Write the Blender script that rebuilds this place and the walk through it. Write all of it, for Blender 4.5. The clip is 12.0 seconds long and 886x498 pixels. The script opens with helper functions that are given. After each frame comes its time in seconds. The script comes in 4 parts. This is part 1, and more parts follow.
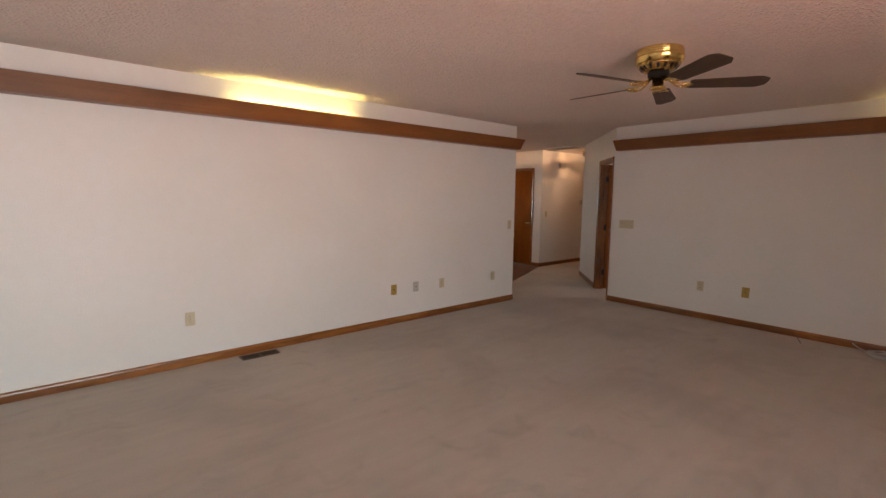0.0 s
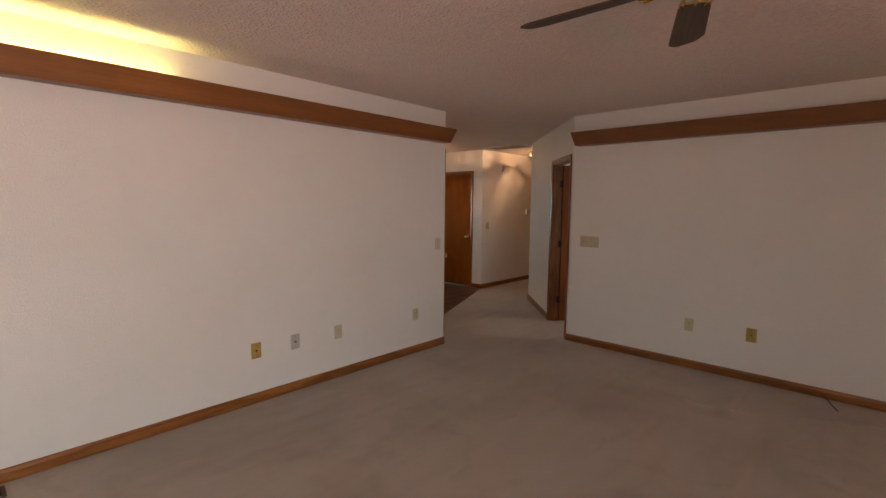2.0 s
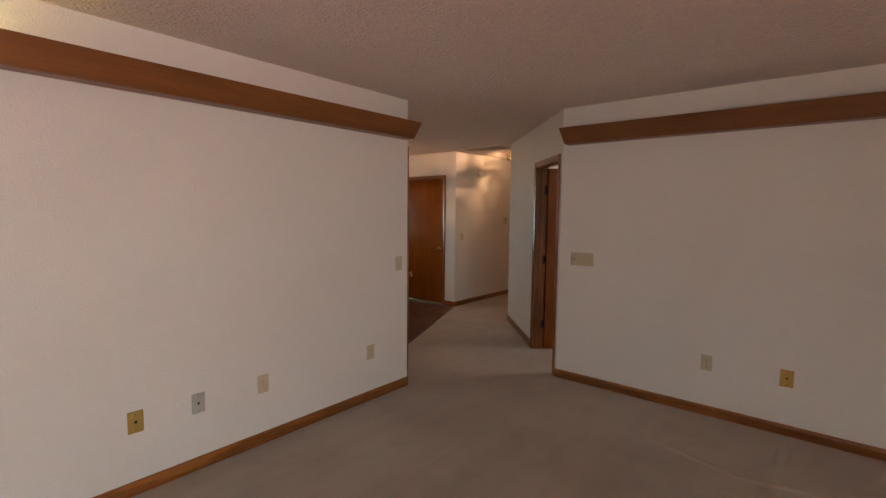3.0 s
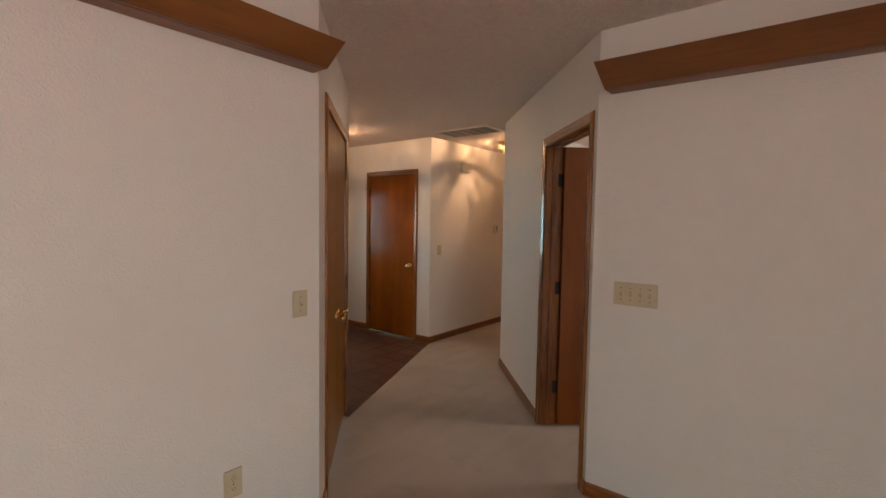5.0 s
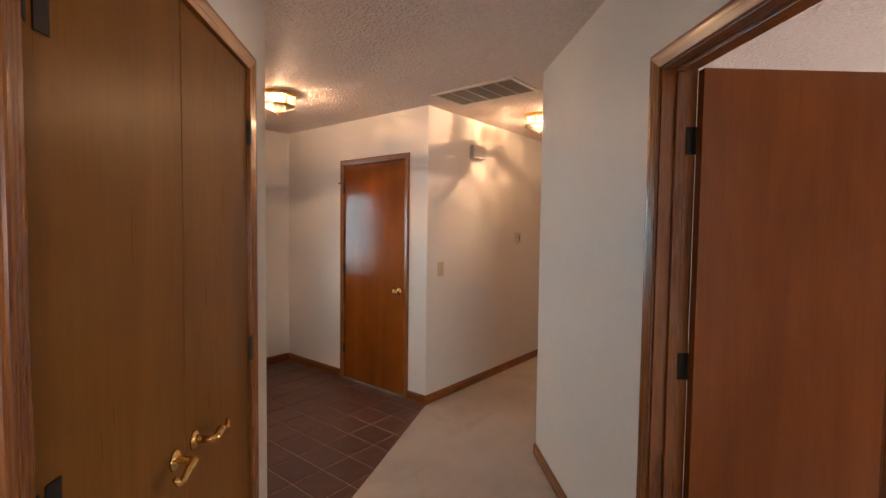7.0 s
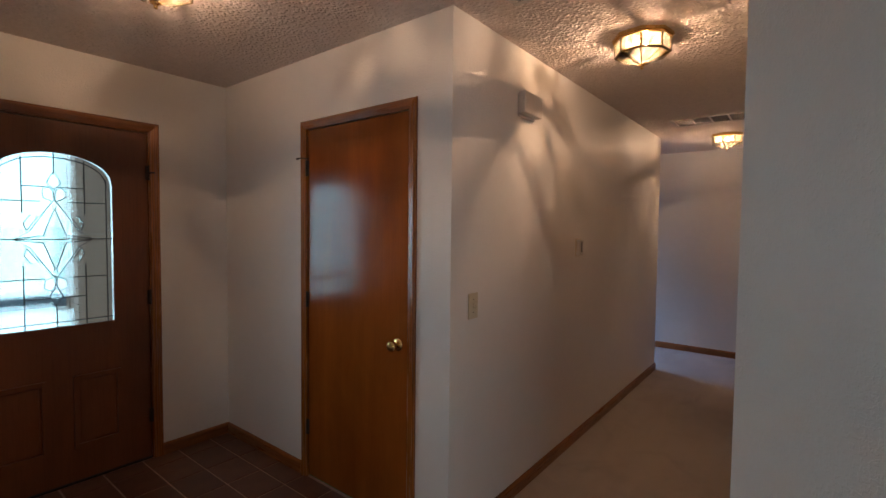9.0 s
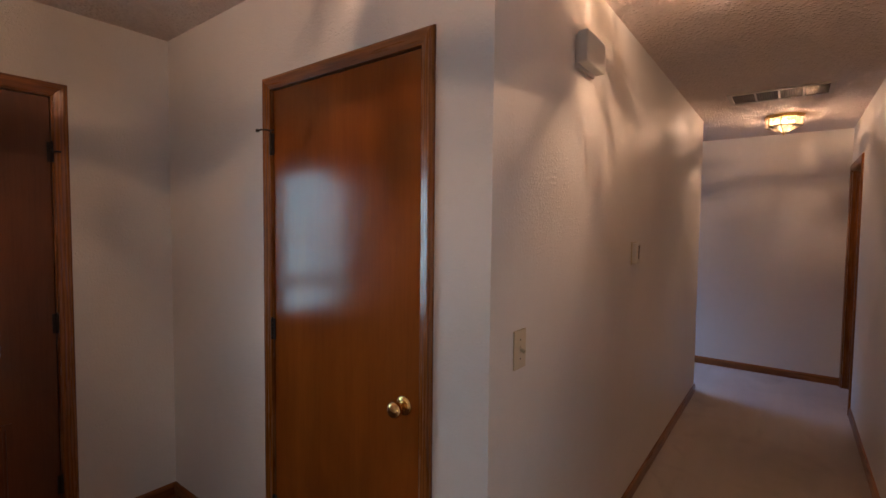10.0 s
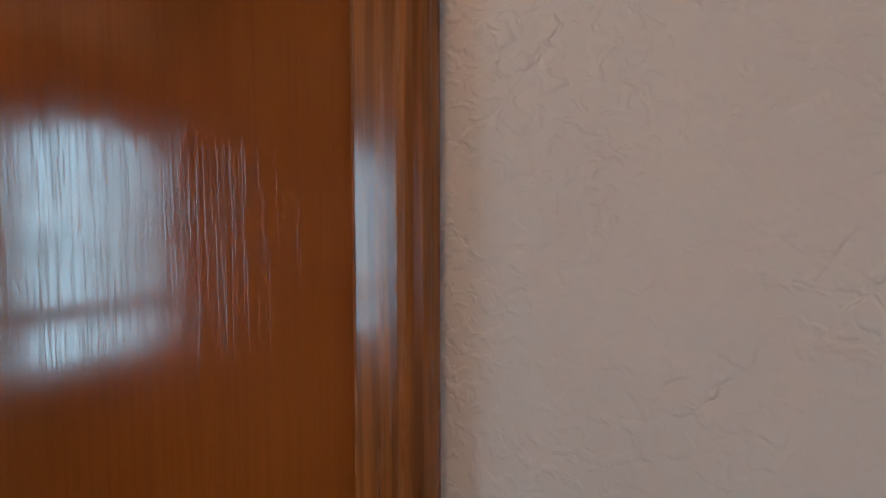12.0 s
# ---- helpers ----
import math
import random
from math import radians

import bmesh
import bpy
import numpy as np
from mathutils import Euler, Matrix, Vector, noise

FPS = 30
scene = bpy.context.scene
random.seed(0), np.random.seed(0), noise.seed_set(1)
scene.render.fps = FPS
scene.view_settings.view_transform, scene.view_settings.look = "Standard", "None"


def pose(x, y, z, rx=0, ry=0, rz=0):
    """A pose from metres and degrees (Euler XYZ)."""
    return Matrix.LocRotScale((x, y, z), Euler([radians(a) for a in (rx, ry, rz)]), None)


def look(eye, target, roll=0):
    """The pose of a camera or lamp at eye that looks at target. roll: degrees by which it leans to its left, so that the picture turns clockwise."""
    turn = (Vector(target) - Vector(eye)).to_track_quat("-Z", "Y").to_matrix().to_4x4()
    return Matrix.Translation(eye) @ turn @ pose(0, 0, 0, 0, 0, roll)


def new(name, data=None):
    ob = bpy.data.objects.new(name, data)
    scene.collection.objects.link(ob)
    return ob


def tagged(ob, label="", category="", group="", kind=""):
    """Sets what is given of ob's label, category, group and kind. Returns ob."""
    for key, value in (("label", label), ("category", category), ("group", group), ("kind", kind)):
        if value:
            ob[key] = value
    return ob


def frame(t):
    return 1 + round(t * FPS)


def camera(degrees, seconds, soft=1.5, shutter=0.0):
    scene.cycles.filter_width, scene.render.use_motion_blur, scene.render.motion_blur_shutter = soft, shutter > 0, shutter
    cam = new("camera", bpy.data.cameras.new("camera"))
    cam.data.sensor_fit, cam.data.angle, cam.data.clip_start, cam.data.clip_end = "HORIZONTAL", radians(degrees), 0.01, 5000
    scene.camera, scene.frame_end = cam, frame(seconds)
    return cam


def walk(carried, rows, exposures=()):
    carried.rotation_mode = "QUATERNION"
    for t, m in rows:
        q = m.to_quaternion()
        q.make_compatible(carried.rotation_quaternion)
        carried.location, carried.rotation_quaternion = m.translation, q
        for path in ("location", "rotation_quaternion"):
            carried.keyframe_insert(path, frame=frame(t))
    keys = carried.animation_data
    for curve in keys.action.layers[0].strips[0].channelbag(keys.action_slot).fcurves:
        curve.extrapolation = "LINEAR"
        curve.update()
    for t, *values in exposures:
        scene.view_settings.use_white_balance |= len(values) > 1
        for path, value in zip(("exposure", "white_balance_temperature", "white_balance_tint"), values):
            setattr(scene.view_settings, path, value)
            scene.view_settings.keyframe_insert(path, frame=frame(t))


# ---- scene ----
cam = camera(87.6, 12.0)
PATH = [
    (0, (0.072, 0.309, 1.473), (1.367, 1.816, 1.244), 0.7),
    (0.5, (0.402, 0.572, 1.479), (1.732, 2.05, 1.26), 0.6),
    (1, (0.774, 0.799, 1.511), (2.152, 2.234, 1.298), 0.6),
    (1.5, (1.14, 1.091, 1.506), (2.568, 2.477, 1.304), 0.6),
    (2, (1.514, 1.34, 1.497), (2.979, 2.688, 1.302), 0.6),
    (2.5, (1.902, 1.582, 1.507), (3.399, 2.895, 1.325), 0.5),
    (3, (2.256, 1.861, 1.534), (3.789, 3.134, 1.365), 0.6),
    (5, (3.78, 2.843, 1.463), (5.345, 4.083, 1.342), 0.9),
    (5.5, (4.118, 3.104, 1.451), (5.682, 4.345, 1.342), 0.9),
    (6, (4.437, 3.373, 1.463), (6.0, 4.616, 1.362), 0.8),
    (6.5, (4.806, 3.605, 1.475), (6.364, 4.855, 1.379), 0.7),
    (7, (5.135, 3.892, 1.462), (6.686, 5.151, 1.369), 0.7),
    (9, (6.343, 5.124, 1.473), (7.913, 6.359, 1.387), 0.6),
    (9.5, (6.634, 5.407, 1.476), (8.215, 6.628, 1.383), 0.6),
    (10, (6.866, 5.695, 1.49), (8.462, 6.897, 1.39), 0.6),
    (10.5, (7.143, 5.934, 1.466), (8.759, 7.107, 1.356), 0.6),
    (11, (7.406, 6.138, 1.474), (9.044, 7.279, 1.363), 0.3),
    (11.5, (7.614, 6.306, 1.473), (9.298, 7.379, 1.363), 0.1),
    (11.6, (7.650, 6.342, 1.476), (9.350, 7.390, 1.363), -0.0),
    (11.7, (7.680, 6.377, 1.478), (9.399, 7.392, 1.353), 0.0),
    (11.8, (7.708, 6.419, 1.478), (9.478, 7.342, 1.349), -0.1),
    (11.9, (7.726, 6.448, 1.478), (9.545, 7.270, 1.357), -0.2),
    (12, (7.739, 6.465, 1.475), (9.595, 7.201, 1.370), -0.1),
]
EXPOSURES = [
    (0, -0.45, 6800, 10), (1.5, -0.45, 6950, 10), (2.5, -0.66, 7050, 10), (3.2, -0.4, 6950, 10), (5, -0.1, 6900, 6),
    (6, 0.08, 6800, 4), (7, 0.43, 6450, 8), (8, 0.05, 6000, 6), (9, -0.6, 5700, 4), (9.5, -0.55, 5900, 12),
    (10.5, -0.25, 5800, 12), (11, 0.12, 5950, 8), (12, -0.32, 5550, 7),
]
walk(cam, [(t, look(eye, target, roll)) for t, eye, target, roll in PATH], EXPOSURES)

# ---- world, sun, large lights ----
world = bpy.data.worlds.new("sky")
scene.world = world
world.use_nodes = True
wn = world.node_tree.nodes
sky = wn.new("ShaderNodeTexSky")
sky.sky_type = "NISHITA"
sky.sun_disc = False
sky.sun_elevation = radians(48)
sky.sun_rotation = radians(75)
world.node_tree.links.new(sky.outputs[0], wn["Background"].inputs[0])
wn["Background"].inputs[1].default_value = 0.15

sun = new("sun", bpy.data.lights.new("sun", "SUN"))
sun.data.energy, sun.data.angle, sun.data.color = 5.0, radians(0.5), (1.0, 0.95, 0.87)
sun.matrix_world = look((0, 0, 20), (-14, -4, 4.0))


def window_light(name, eye, target, width, height, watts, color):
    """Area lamp that stands in for daylight from outside."""
    ob = new(name, bpy.data.lights.new(name, "AREA"))
    ob.data.shape, ob.data.size, ob.data.size_y = "RECTANGLE", width, height
    ob.data.energy, ob.data.color = watts, color
    ob.matrix_world = look(eye, target)
    return ob


window_light("window_light_south", (-0.4, -2.96, 1.25), (-0.2, 3.0, -0.9), 3.3, 1.7, 140, (0.73, 0.92, 1.0)).data.spread = radians(125)
# light thrown up from the sunlit ground outside
window_light("ground_light_south", (-0.4, -2.955, 0.35), (0.6, -0.5, 2.6), 3.3, 0.4, 105, (1.0, 0.42, 0.33)).data.spread = radians(95)
# weak fill added from the west, at an assumed window out of view
window_light("added_light_west", (-3.16, 1.4, 1.45), (3.0, 2.4, 1.1), 1.7, 1.2, 5, (0.95, 0.93, 0.92))
window_light("window_light_alcove", (12.1, 8.93, 1.35), (12.0, 7.3, -0.6), 0.8, 1.2, 22, (0.42, 0.58, 1.0)).data.spread = radians(75)
# added fill for the side room and its open door, at an assumed window
window_light("added_light_side_room", (9.0, 1.04, 1.45), (8.6, 3.5, 1.3), 1.2, 1.1, 54, (1.0, 0.86, 0.84))
# the open sky and sunlit drive beyond the porch rail
window_light("front_door_light", (5.7, 11.2, 1.7), (5.9, 6.5, 1.5), 4.0, 3.0, 205, (0.84, 0.95, 1.0)).data.spread = radians(120)

# ---- materials ----


def material(name, rough=0.5, metal=0.0):
    m = bpy.data.materials.new(name)
    m.use_nodes = True
    b = m.node_tree.nodes["Principled BSDF"]
    b.inputs["Roughness"].default_value = rough
    b.inputs["Metallic"].default_value = metal
    return m, m.node_tree.nodes, m.node_tree.links, b


def coords(nodes, links, scale, space="Object"):
    tc, mp = nodes.new("ShaderNodeTexCoord"), nodes.new("ShaderNodeMapping")
    mp.inputs["Scale"].default_value = scale
    links.new(tc.outputs[space], mp.inputs[0])
    return mp.outputs[0]


def noise_tex(nodes, links, vec, scale, detail=3.0, rough=0.5, distortion=0.0):
    n = nodes.new("ShaderNodeTexNoise")
    n.inputs["Scale"].default_value, n.inputs["Detail"].default_value = scale, detail
    n.inputs["Roughness"].default_value, n.inputs["Distortion"].default_value = rough, distortion
    links.new(vec, n.inputs["Vector"])
    return n.outputs["Fac"]


def ramp(nodes, links, fac, stops):
    r = nodes.new("ShaderNodeValToRGB")
    while len(r.color_ramp.elements) < len(stops):
        r.color_ramp.elements.new(0.5)
    for e, (p, c) in zip(r.color_ramp.elements, stops):
        e.position, e.color = p, (*c, 1)
    links.new(fac, r.inputs[0])
    return r.outputs[0]


def mix(nodes, links, fac, a, b, kind="MIX"):
    m = nodes.new("ShaderNodeMixRGB")
    m.blend_type = kind
    for s, v in zip(m.inputs, (fac, a, b)):
        if isinstance(v, (int, float)):
            s.default_value = v
        elif isinstance(v, tuple):
            s.default_value = (*v, 1)
        else:
            links.new(v, s)
    return m.outputs[0]


def bump(nodes, links, heights, b):
    """Stack bumps: (height socket, strength, distance)."""
    last = None
    for h, strength, distance in heights:
        n = nodes.new("ShaderNodeBump")
        n.inputs["Strength"].default_value, n.inputs["Distance"].default_value = strength, distance
        links.new(h, n.inputs["Height"])
        if last:
            links.new(last, n.inputs["Normal"])
        last = n.outputs[0]
    links.new(last, b.inputs["Normal"])


def wall_paint():
    m, n, l, b = material("wall_paint", 0.42)
    v = coords(n, l, (1, 1, 1))
    big = noise_tex(n, l, v, 1.3, 3)
    small = noise_tex(n, l, v, 14, 4)
    c = ramp(n, l, big, [(0.3, (0.745, 0.725, 0.685)), (0.7, (0.785, 0.77, 0.735))])
    c = mix(n, l, 0.08, c, ramp(n, l, small, [(0.35, (0.66, 0.62, 0.56)), (0.65, (0.82, 0.79, 0.74))]))
    l.new(c, b.inputs["Base Color"])
    # knocked-down plaster: flattened blobs, thicker in places, over a fine orange peel
    patch = ramp(n, l, noise_tex(n, l, v, 15, 2), [(0.38, (0.4, 0.4, 0.4)), (0.62, (1, 1, 1))])
    blob = ramp(n, l, noise_tex(n, l, v, 92, 2, 0.55, 0.6), [(0.48, (0, 0, 0)), (0.60, (0.8, 0.8, 0.8)), (0.70, (1, 1, 1))])
    blob = mix(n, l, 1.0, blob, patch, "MULTIPLY")
    peel = noise_tex(n, l, v, 170, 3, 0.6)
    bump(n, l, [(blob, 0.48, 0.0021), (peel, 0.16, 0.0008)], b)
    return m


def ceiling_texture():
    m, n, l, b = material("sprayed_ceiling", 0.9)
    v = coords(n, l, (1, 1, 1))
    lump = noise_tex(n, l, v, 40, 4, 0.6)
    c = ramp(n, l, noise_tex(n, l, v, 0.9, 3), [(0.3, (0.78, 0.68, 0.62)), (0.7, (0.84, 0.74, 0.68))])
    c = mix(n, l, 0.25, c, ramp(n, l, lump, [(0.35, (0.5, 0.46, 0.43)), (0.7, (0.8, 0.75, 0.71))]))
    l.new(c, b.inputs["Base Color"])
    vor = n.new("ShaderNodeTexVoronoi")
    vor.inputs["Scale"].default_value = 52
    l.new(v, vor.inputs["Vector"])
    grain = ramp(n, l, vor.outputs["Distance"], [(0.1, (1, 1, 1)), (0.6, (0, 0, 0))])
    bump(n, l, [(grain, 0.65, 0.010), (lump, 0.6, 0.012)], b)
    return m


def carpet():
    m, n, l, b = material("carpet", 0.95)
    b.inputs["Sheen Weight"].default_value = 0.25
    b.inputs["Sheen Roughness"].default_value = 0.6
    v = coords(n, l, (1, 1, 1))
    big = noise_tex(n, l, v, 0.85, 4, 0.55, 0.6)
    c = ramp(n, l, big, [(0.32, (0.30, 0.25, 0.20)), (0.52, (0.47, 0.405, 0.335)), (0.7, (0.52, 0.455, 0.385))])
    # traffic soil and drag marks
    soil = ramp(n, l, noise_tex(n, l, v, 3.1, 5, 0.65, 0.8), [(0.53, (0, 0, 0)), (0.70, (1, 1, 1))])
    c = mix(n, l, mix(n, l, 1.0, soil, (0.7, 0.7, 0.7), "MULTIPLY"), c, (0.26, 0.205, 0.155))
    drag = noise_tex(n, l, coords(n, l, (0.7, 4.5, 1)), 2.0, 3, 0.5, 0.5)
    c = mix(n, l, 0.3, c, ramp(n, l, drag, [(0.35, (0.34, 0.28, 0.225)), (0.65, (0.51, 0.435, 0.365))]))
    tuft = noise_tex(n, l, v, 210, 3, 0.7)
    c = mix(n, l, 0.35, c, ramp(n, l, tuft, [(0.3, (0.25, 0.20, 0.16)), (0.7, (0.58, 0.50, 0.43))]))
    l.new(c, b.inputs["Base Color"])
    bump(n, l, [(noise_tex(n, l, v, 24, 3), 0.25, 0.006), (tuft, 0.6, 0.004)], b)
    return m


def wood(name, axis, dark, light, rough=0.3, coarse=1.0, coat=0.0, streak=0.3, flame=0.0, pores=0.14):
    """Stained oak with its grain along one local axis. flame: strength of the plain-sawn arches."""
    m, n, l, b = material(name, rough)

    def along(squash):
        k = [1.0, 1.0, 1.0]
        k[axis] = squash
        return coords(n, l, tuple(k))

    v, v2 = along(0.035), along(0.07)
    figure = noise_tex(n, l, v2, 5 * coarse, 2, 0.5, 0.6)
    blotch = noise_tex(n, l, along(0.4), 3.2, 4, 0.6, 0.8)
    grain = noise_tex(n, l, v, 110 * coarse, 4, 0.6, 0.4)
    pore = noise_tex(n, l, v, 420, 2, 0.6)
    fac = mix(n, l, 0.5, figure, blotch)
    c = ramp(n, l, fac, [(0.34, dark), (0.5, tuple((a + z) / 2 for a, z in zip(dark, light))), (0.64, light)])
    g = ramp(n, l, grain, [(0.36, (0.55, 0.5, 0.45)), (0.55, (1, 1, 1))])
    c = mix(n, l, streak, c, g, "MULTIPLY")
    p = ramp(n, l, pore, [(0.33, (0.45, 0.4, 0.35)), (0.45, (1, 1, 1))])
    c = mix(n, l, streak * 0.8, c, p, "MULTIPLY")
    if flame:
        w = n.new("ShaderNodeTexWave")
        w.bands_direction = "XYZ"[(axis + 1) % 3] if axis != 2 else "X"
        for key, val in (("Scale", 24.0), ("Distortion", 9.0), ("Detail", 3.0), ("Detail Scale", 0.6), ("Detail Roughness", 0.6)):
            w.inputs[key].default_value = val
        l.new(along(0.09), w.inputs["Vector"])
        c = mix(n, l, flame, c, ramp(n, l, w.outputs["Fac"], [(0.12, (0.42, 0.33, 0.26)), (0.55, (1, 1, 1))]), "MULTIPLY")
    l.new(c, b.inputs["Base Color"])
    r = n.new("ShaderNodeMapRange")
    l.new(grain, r.inputs[0])
    r.inputs[1].default_value, r.inputs[2].default_value = 0.3, 0.7
    r.inputs[3].default_value, r.inputs[4].default_value = rough + 0.08, rough - 0.03
    l.new(r.outputs[0], b.inputs["Roughness"])
    b.inputs["Coat Weight"].default_value = coat
    b.inputs["Coat Roughness"].default_value = 0.13
    bump(n, l, [(p, pores, 0.0006), (g, pores * 0.6, 0.0006)], b)
    return m


def plain(name, color, rough=0.5, metal=0.0, vary=0.12, scale=30.0):
    m, n, l, b = material(name, rough, metal)
    v = coords(n, l, (1, 1, 1))
    f = noise_tex(n, l, v, scale, 4, 0.6)
    lo = tuple(c * (1 - vary) for c in color)
    hi = tuple(min(1, c * (1 + vary)) for c in color)
    l.new(ramp(n, l, f, [(0.3, lo), (0.7, hi)]), b.inputs["Base Color"])
    r = n.new("ShaderNodeMapRange")
    l.new(f, r.inputs[0])
    r.inputs[3].default_value, r.inputs[4].default_value = max(0.03, rough - 0.06), min(1, rough + 0.08)
    l.new(r.outputs[0], b.inputs["Roughness"])
    return m


def tile_clay():
    m, n, l, b = material("brown_tile", 0.38)
    v = coords(n, l, (1, 1, 1))
    info = n.new("ShaderNodeObjectInfo")
    c = ramp(n, l, noise_tex(n, l, v, 9, 5, 0.6), [(0.3, (0.085, 0.036, 0.025)), (0.7, (0.15, 0.068, 0.047))])
    c = mix(n, l, 0.35, c, ramp(n, l, info.outputs["Random"], [(0, (0.08, 0.035, 0.025)), (1, (0.16, 0.075, 0.052))]))
    l.new(c, b.inputs["Base Color"])
    bump(n, l, [(noise_tex(n, l, v, 60, 3), 0.15, 0.002)], b)
    return m


def glowing(name, color, strength):
    m, n, l, b = material(name, 0.5)
    b.inputs["Base Color"].default_value = (*color, 1)
    b.inputs["Emission Color"].default_value = (*color, 1)
    b.inputs["Emission Strength"].default_value = strength
    return m


def lamp_glass():
    """Bevelled amber-tinted glass that scatters some of the bulb's light."""
    m, n, l, b = material("lamp_glass")
    n.remove(b)
    clear, milk, gloss = n.new("ShaderNodeBsdfTransparent"), n.new("ShaderNodeBsdfTranslucent"), n.new("ShaderNodeBsdfGlossy")
    milk.inputs[0].default_value = (1.0, 0.88, 0.6, 1)
    gloss.inputs["Roughness"].default_value = 0.08
    v = coords(n, l, (1, 1, 1))
    # transparency varied by noise, imitating the light streaks that bevelled panes refract
    streak_mask = noise_tex(n, l, v, 17, 2, 0.5, 1.2)
    l.new(ramp(n, l, streak_mask, [(0.38, (0.46, 0.43, 0.37)), (0.50, (0.88, 0.85, 0.78)), (0.60, (1.0, 0.99, 0.95))]), clear.inputs[0])
    seeds = ramp(n, l, noise_tex(n, l, v, 45, 2, 0.5, 1.0), [(0.4, (0.02, 0.02, 0.02)), (0.62, (0.14, 0.14, 0.14))])
    a, z, fr = n.new("ShaderNodeMixShader"), n.new("ShaderNodeMixShader"), n.new("ShaderNodeFresnel")
    l.new(seeds, a.inputs[0])
    l.new(clear.outputs[0], a.inputs[1])
    l.new(milk.outputs[0], a.inputs[2])
    l.new(fr.outputs[0], z.inputs[0])
    l.new(a.outputs[0], z.inputs[1])
    l.new(gloss.outputs[0], z.inputs[2])
    l.new(z.outputs[0], n["Material Output"].inputs[0])
    return m


def door_glass(name, rough, tint, ripple):
    m, n, l, b = material(name)
    n.remove(b)
    refr, clear, gloss = n.new("ShaderNodeBsdfRefraction"), n.new("ShaderNodeBsdfTransparent"), n.new("ShaderNodeBsdfGlossy")
    refr.inputs["Color"].default_value = (*tint, 1)
    refr.inputs["Roughness"].default_value = rough
    refr.inputs["IOR"].default_value = 1.12
    clear.inputs[0].default_value = (*tint, 1)
    gloss.inputs["Roughness"].default_value = 0.05
    v = coords(n, l, (1, 1, 1))
    bp = n.new("ShaderNodeBump")
    bp.inputs["Strength"].default_value, bp.inputs["Distance"].default_value = ripple, 0.004
    l.new(noise_tex(n, l, v, 26, 3, 0.5, 1.5), bp.inputs["Height"])
    l.new(bp.outputs[0], refr.inputs["Normal"])
    a, z, fr = n.new("ShaderNodeMixShader"), n.new("ShaderNodeMixShader"), n.new("ShaderNodeFresnel")
    a.inputs[0].default_value = 0.11
    l.new(clear.outputs[0], a.inputs[1])
    l.new(refr.outputs[0], a.inputs[2])
    l.new(fr.outputs[0], z.inputs[0])
    l.new(a.outputs[0], z.inputs[1])
    l.new(gloss.outputs[0], z.inputs[2])
    l.new(z.outputs[0], n["Material Output"].inputs[0])
    return m


PAINT, POPCORN, CARPET, TILE = wall_paint(), ceiling_texture(), carpet(), tile_clay()
DOOR_D, DOOR_L = (0.19, 0.050, 0.007), (0.275, 0.080, 0.012)
OAK_D, OAK_L = (0.20, 0.064, 0.012), (0.38, 0.145, 0.033)
DOOR_WOOD = wood("stained_door_veneer", 2, DOOR_D, DOOR_L, 0.12, 1.0, 0.0, 0.16, 0.0, 0.16)
DOOR_WOOD.node_tree.nodes["Principled BSDF"].inputs["Specular IOR Level"].default_value = 0.38
GOLDEN_DOOR = wood("golden_brown_door_veneer", 2, (0.150, 0.058, 0.007), (0.205, 0.083, 0.012), 0.3, 1.0, 0.0, 0.14, 0.0, 0.03)
GOLDEN_DOOR.node_tree.nodes["Principled BSDF"].inputs["Specular IOR Level"].default_value = 0.2
OAK_Z = wood("oak_trim_upright", 2, OAK_D, OAK_L, 0.24, 1.0, 0.3, 0.5, 0.55, 0.22)
OAK_X = wood("oak_trim_level", 0, OAK_D, OAK_L, 0.28, 1.0, 0.25, 0.5, 0.5, 0.22)
COVE_WOOD = wood("stained_cove_board", 0, (0.15, 0.050, 0.011), (0.27, 0.102, 0.024), 0.35, 0.7, 0.1)
FRONT_WOOD = wood("dark_front_door_wood", 2, (0.105, 0.034, 0.012), (0.18, 0.062, 0.021), 0.34, 1.0)
BLADE_WOOD = wood("fan_blade_veneer", 0, (0.030, 0.016, 0.008), (0.075, 0.042, 0.02), 0.5, 1.3)
BRASS = plain("polished_brass", (0.83, 0.58, 0.22), 0.16, 1.0, 0.1, 18)
DARK_BRASS = plain("tarnished_hinge_metal", (0.022, 0.017, 0.013), 0.45, 0.35, 0.3, 60)
IVORY = plain("ivory_plastic", (0.56, 0.49, 0.34), 0.35, 0.0, 0.06, 20)
WHITE_PLASTIC = plain("white_plastic", (0.64, 0.62, 0.58), 0.4, 0.0, 0.05, 20)
GOLD_PLATE = plain("brass_coloured_plate", (0.50, 0.34, 0.10), 0.4, 0.4, 0.12, 40)
# near-black; in slots and openings it stands in for the shade inside
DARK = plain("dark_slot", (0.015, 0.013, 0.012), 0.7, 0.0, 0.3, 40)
GRILLE_WHITE = plain("grille_enamel", (0.66, 0.62, 0.57), 0.45, 0.0, 0.1, 25)
# floor register metal; also darkens the far grille's slats in place of shade
REGISTER_AND_SHADE = plain("brown_register_metal_and_slat_shade", (0.12, 0.085, 0.055), 0.45, 0.6, 0.25, 50)
GROUT = plain("grout", (0.42, 0.30, 0.24), 0.9, 0.0, 0.2, 40)
AGED_BRASS = plain("aged_brass_came", (0.20, 0.13, 0.05), 0.35, 0.9, 0.2, 40)
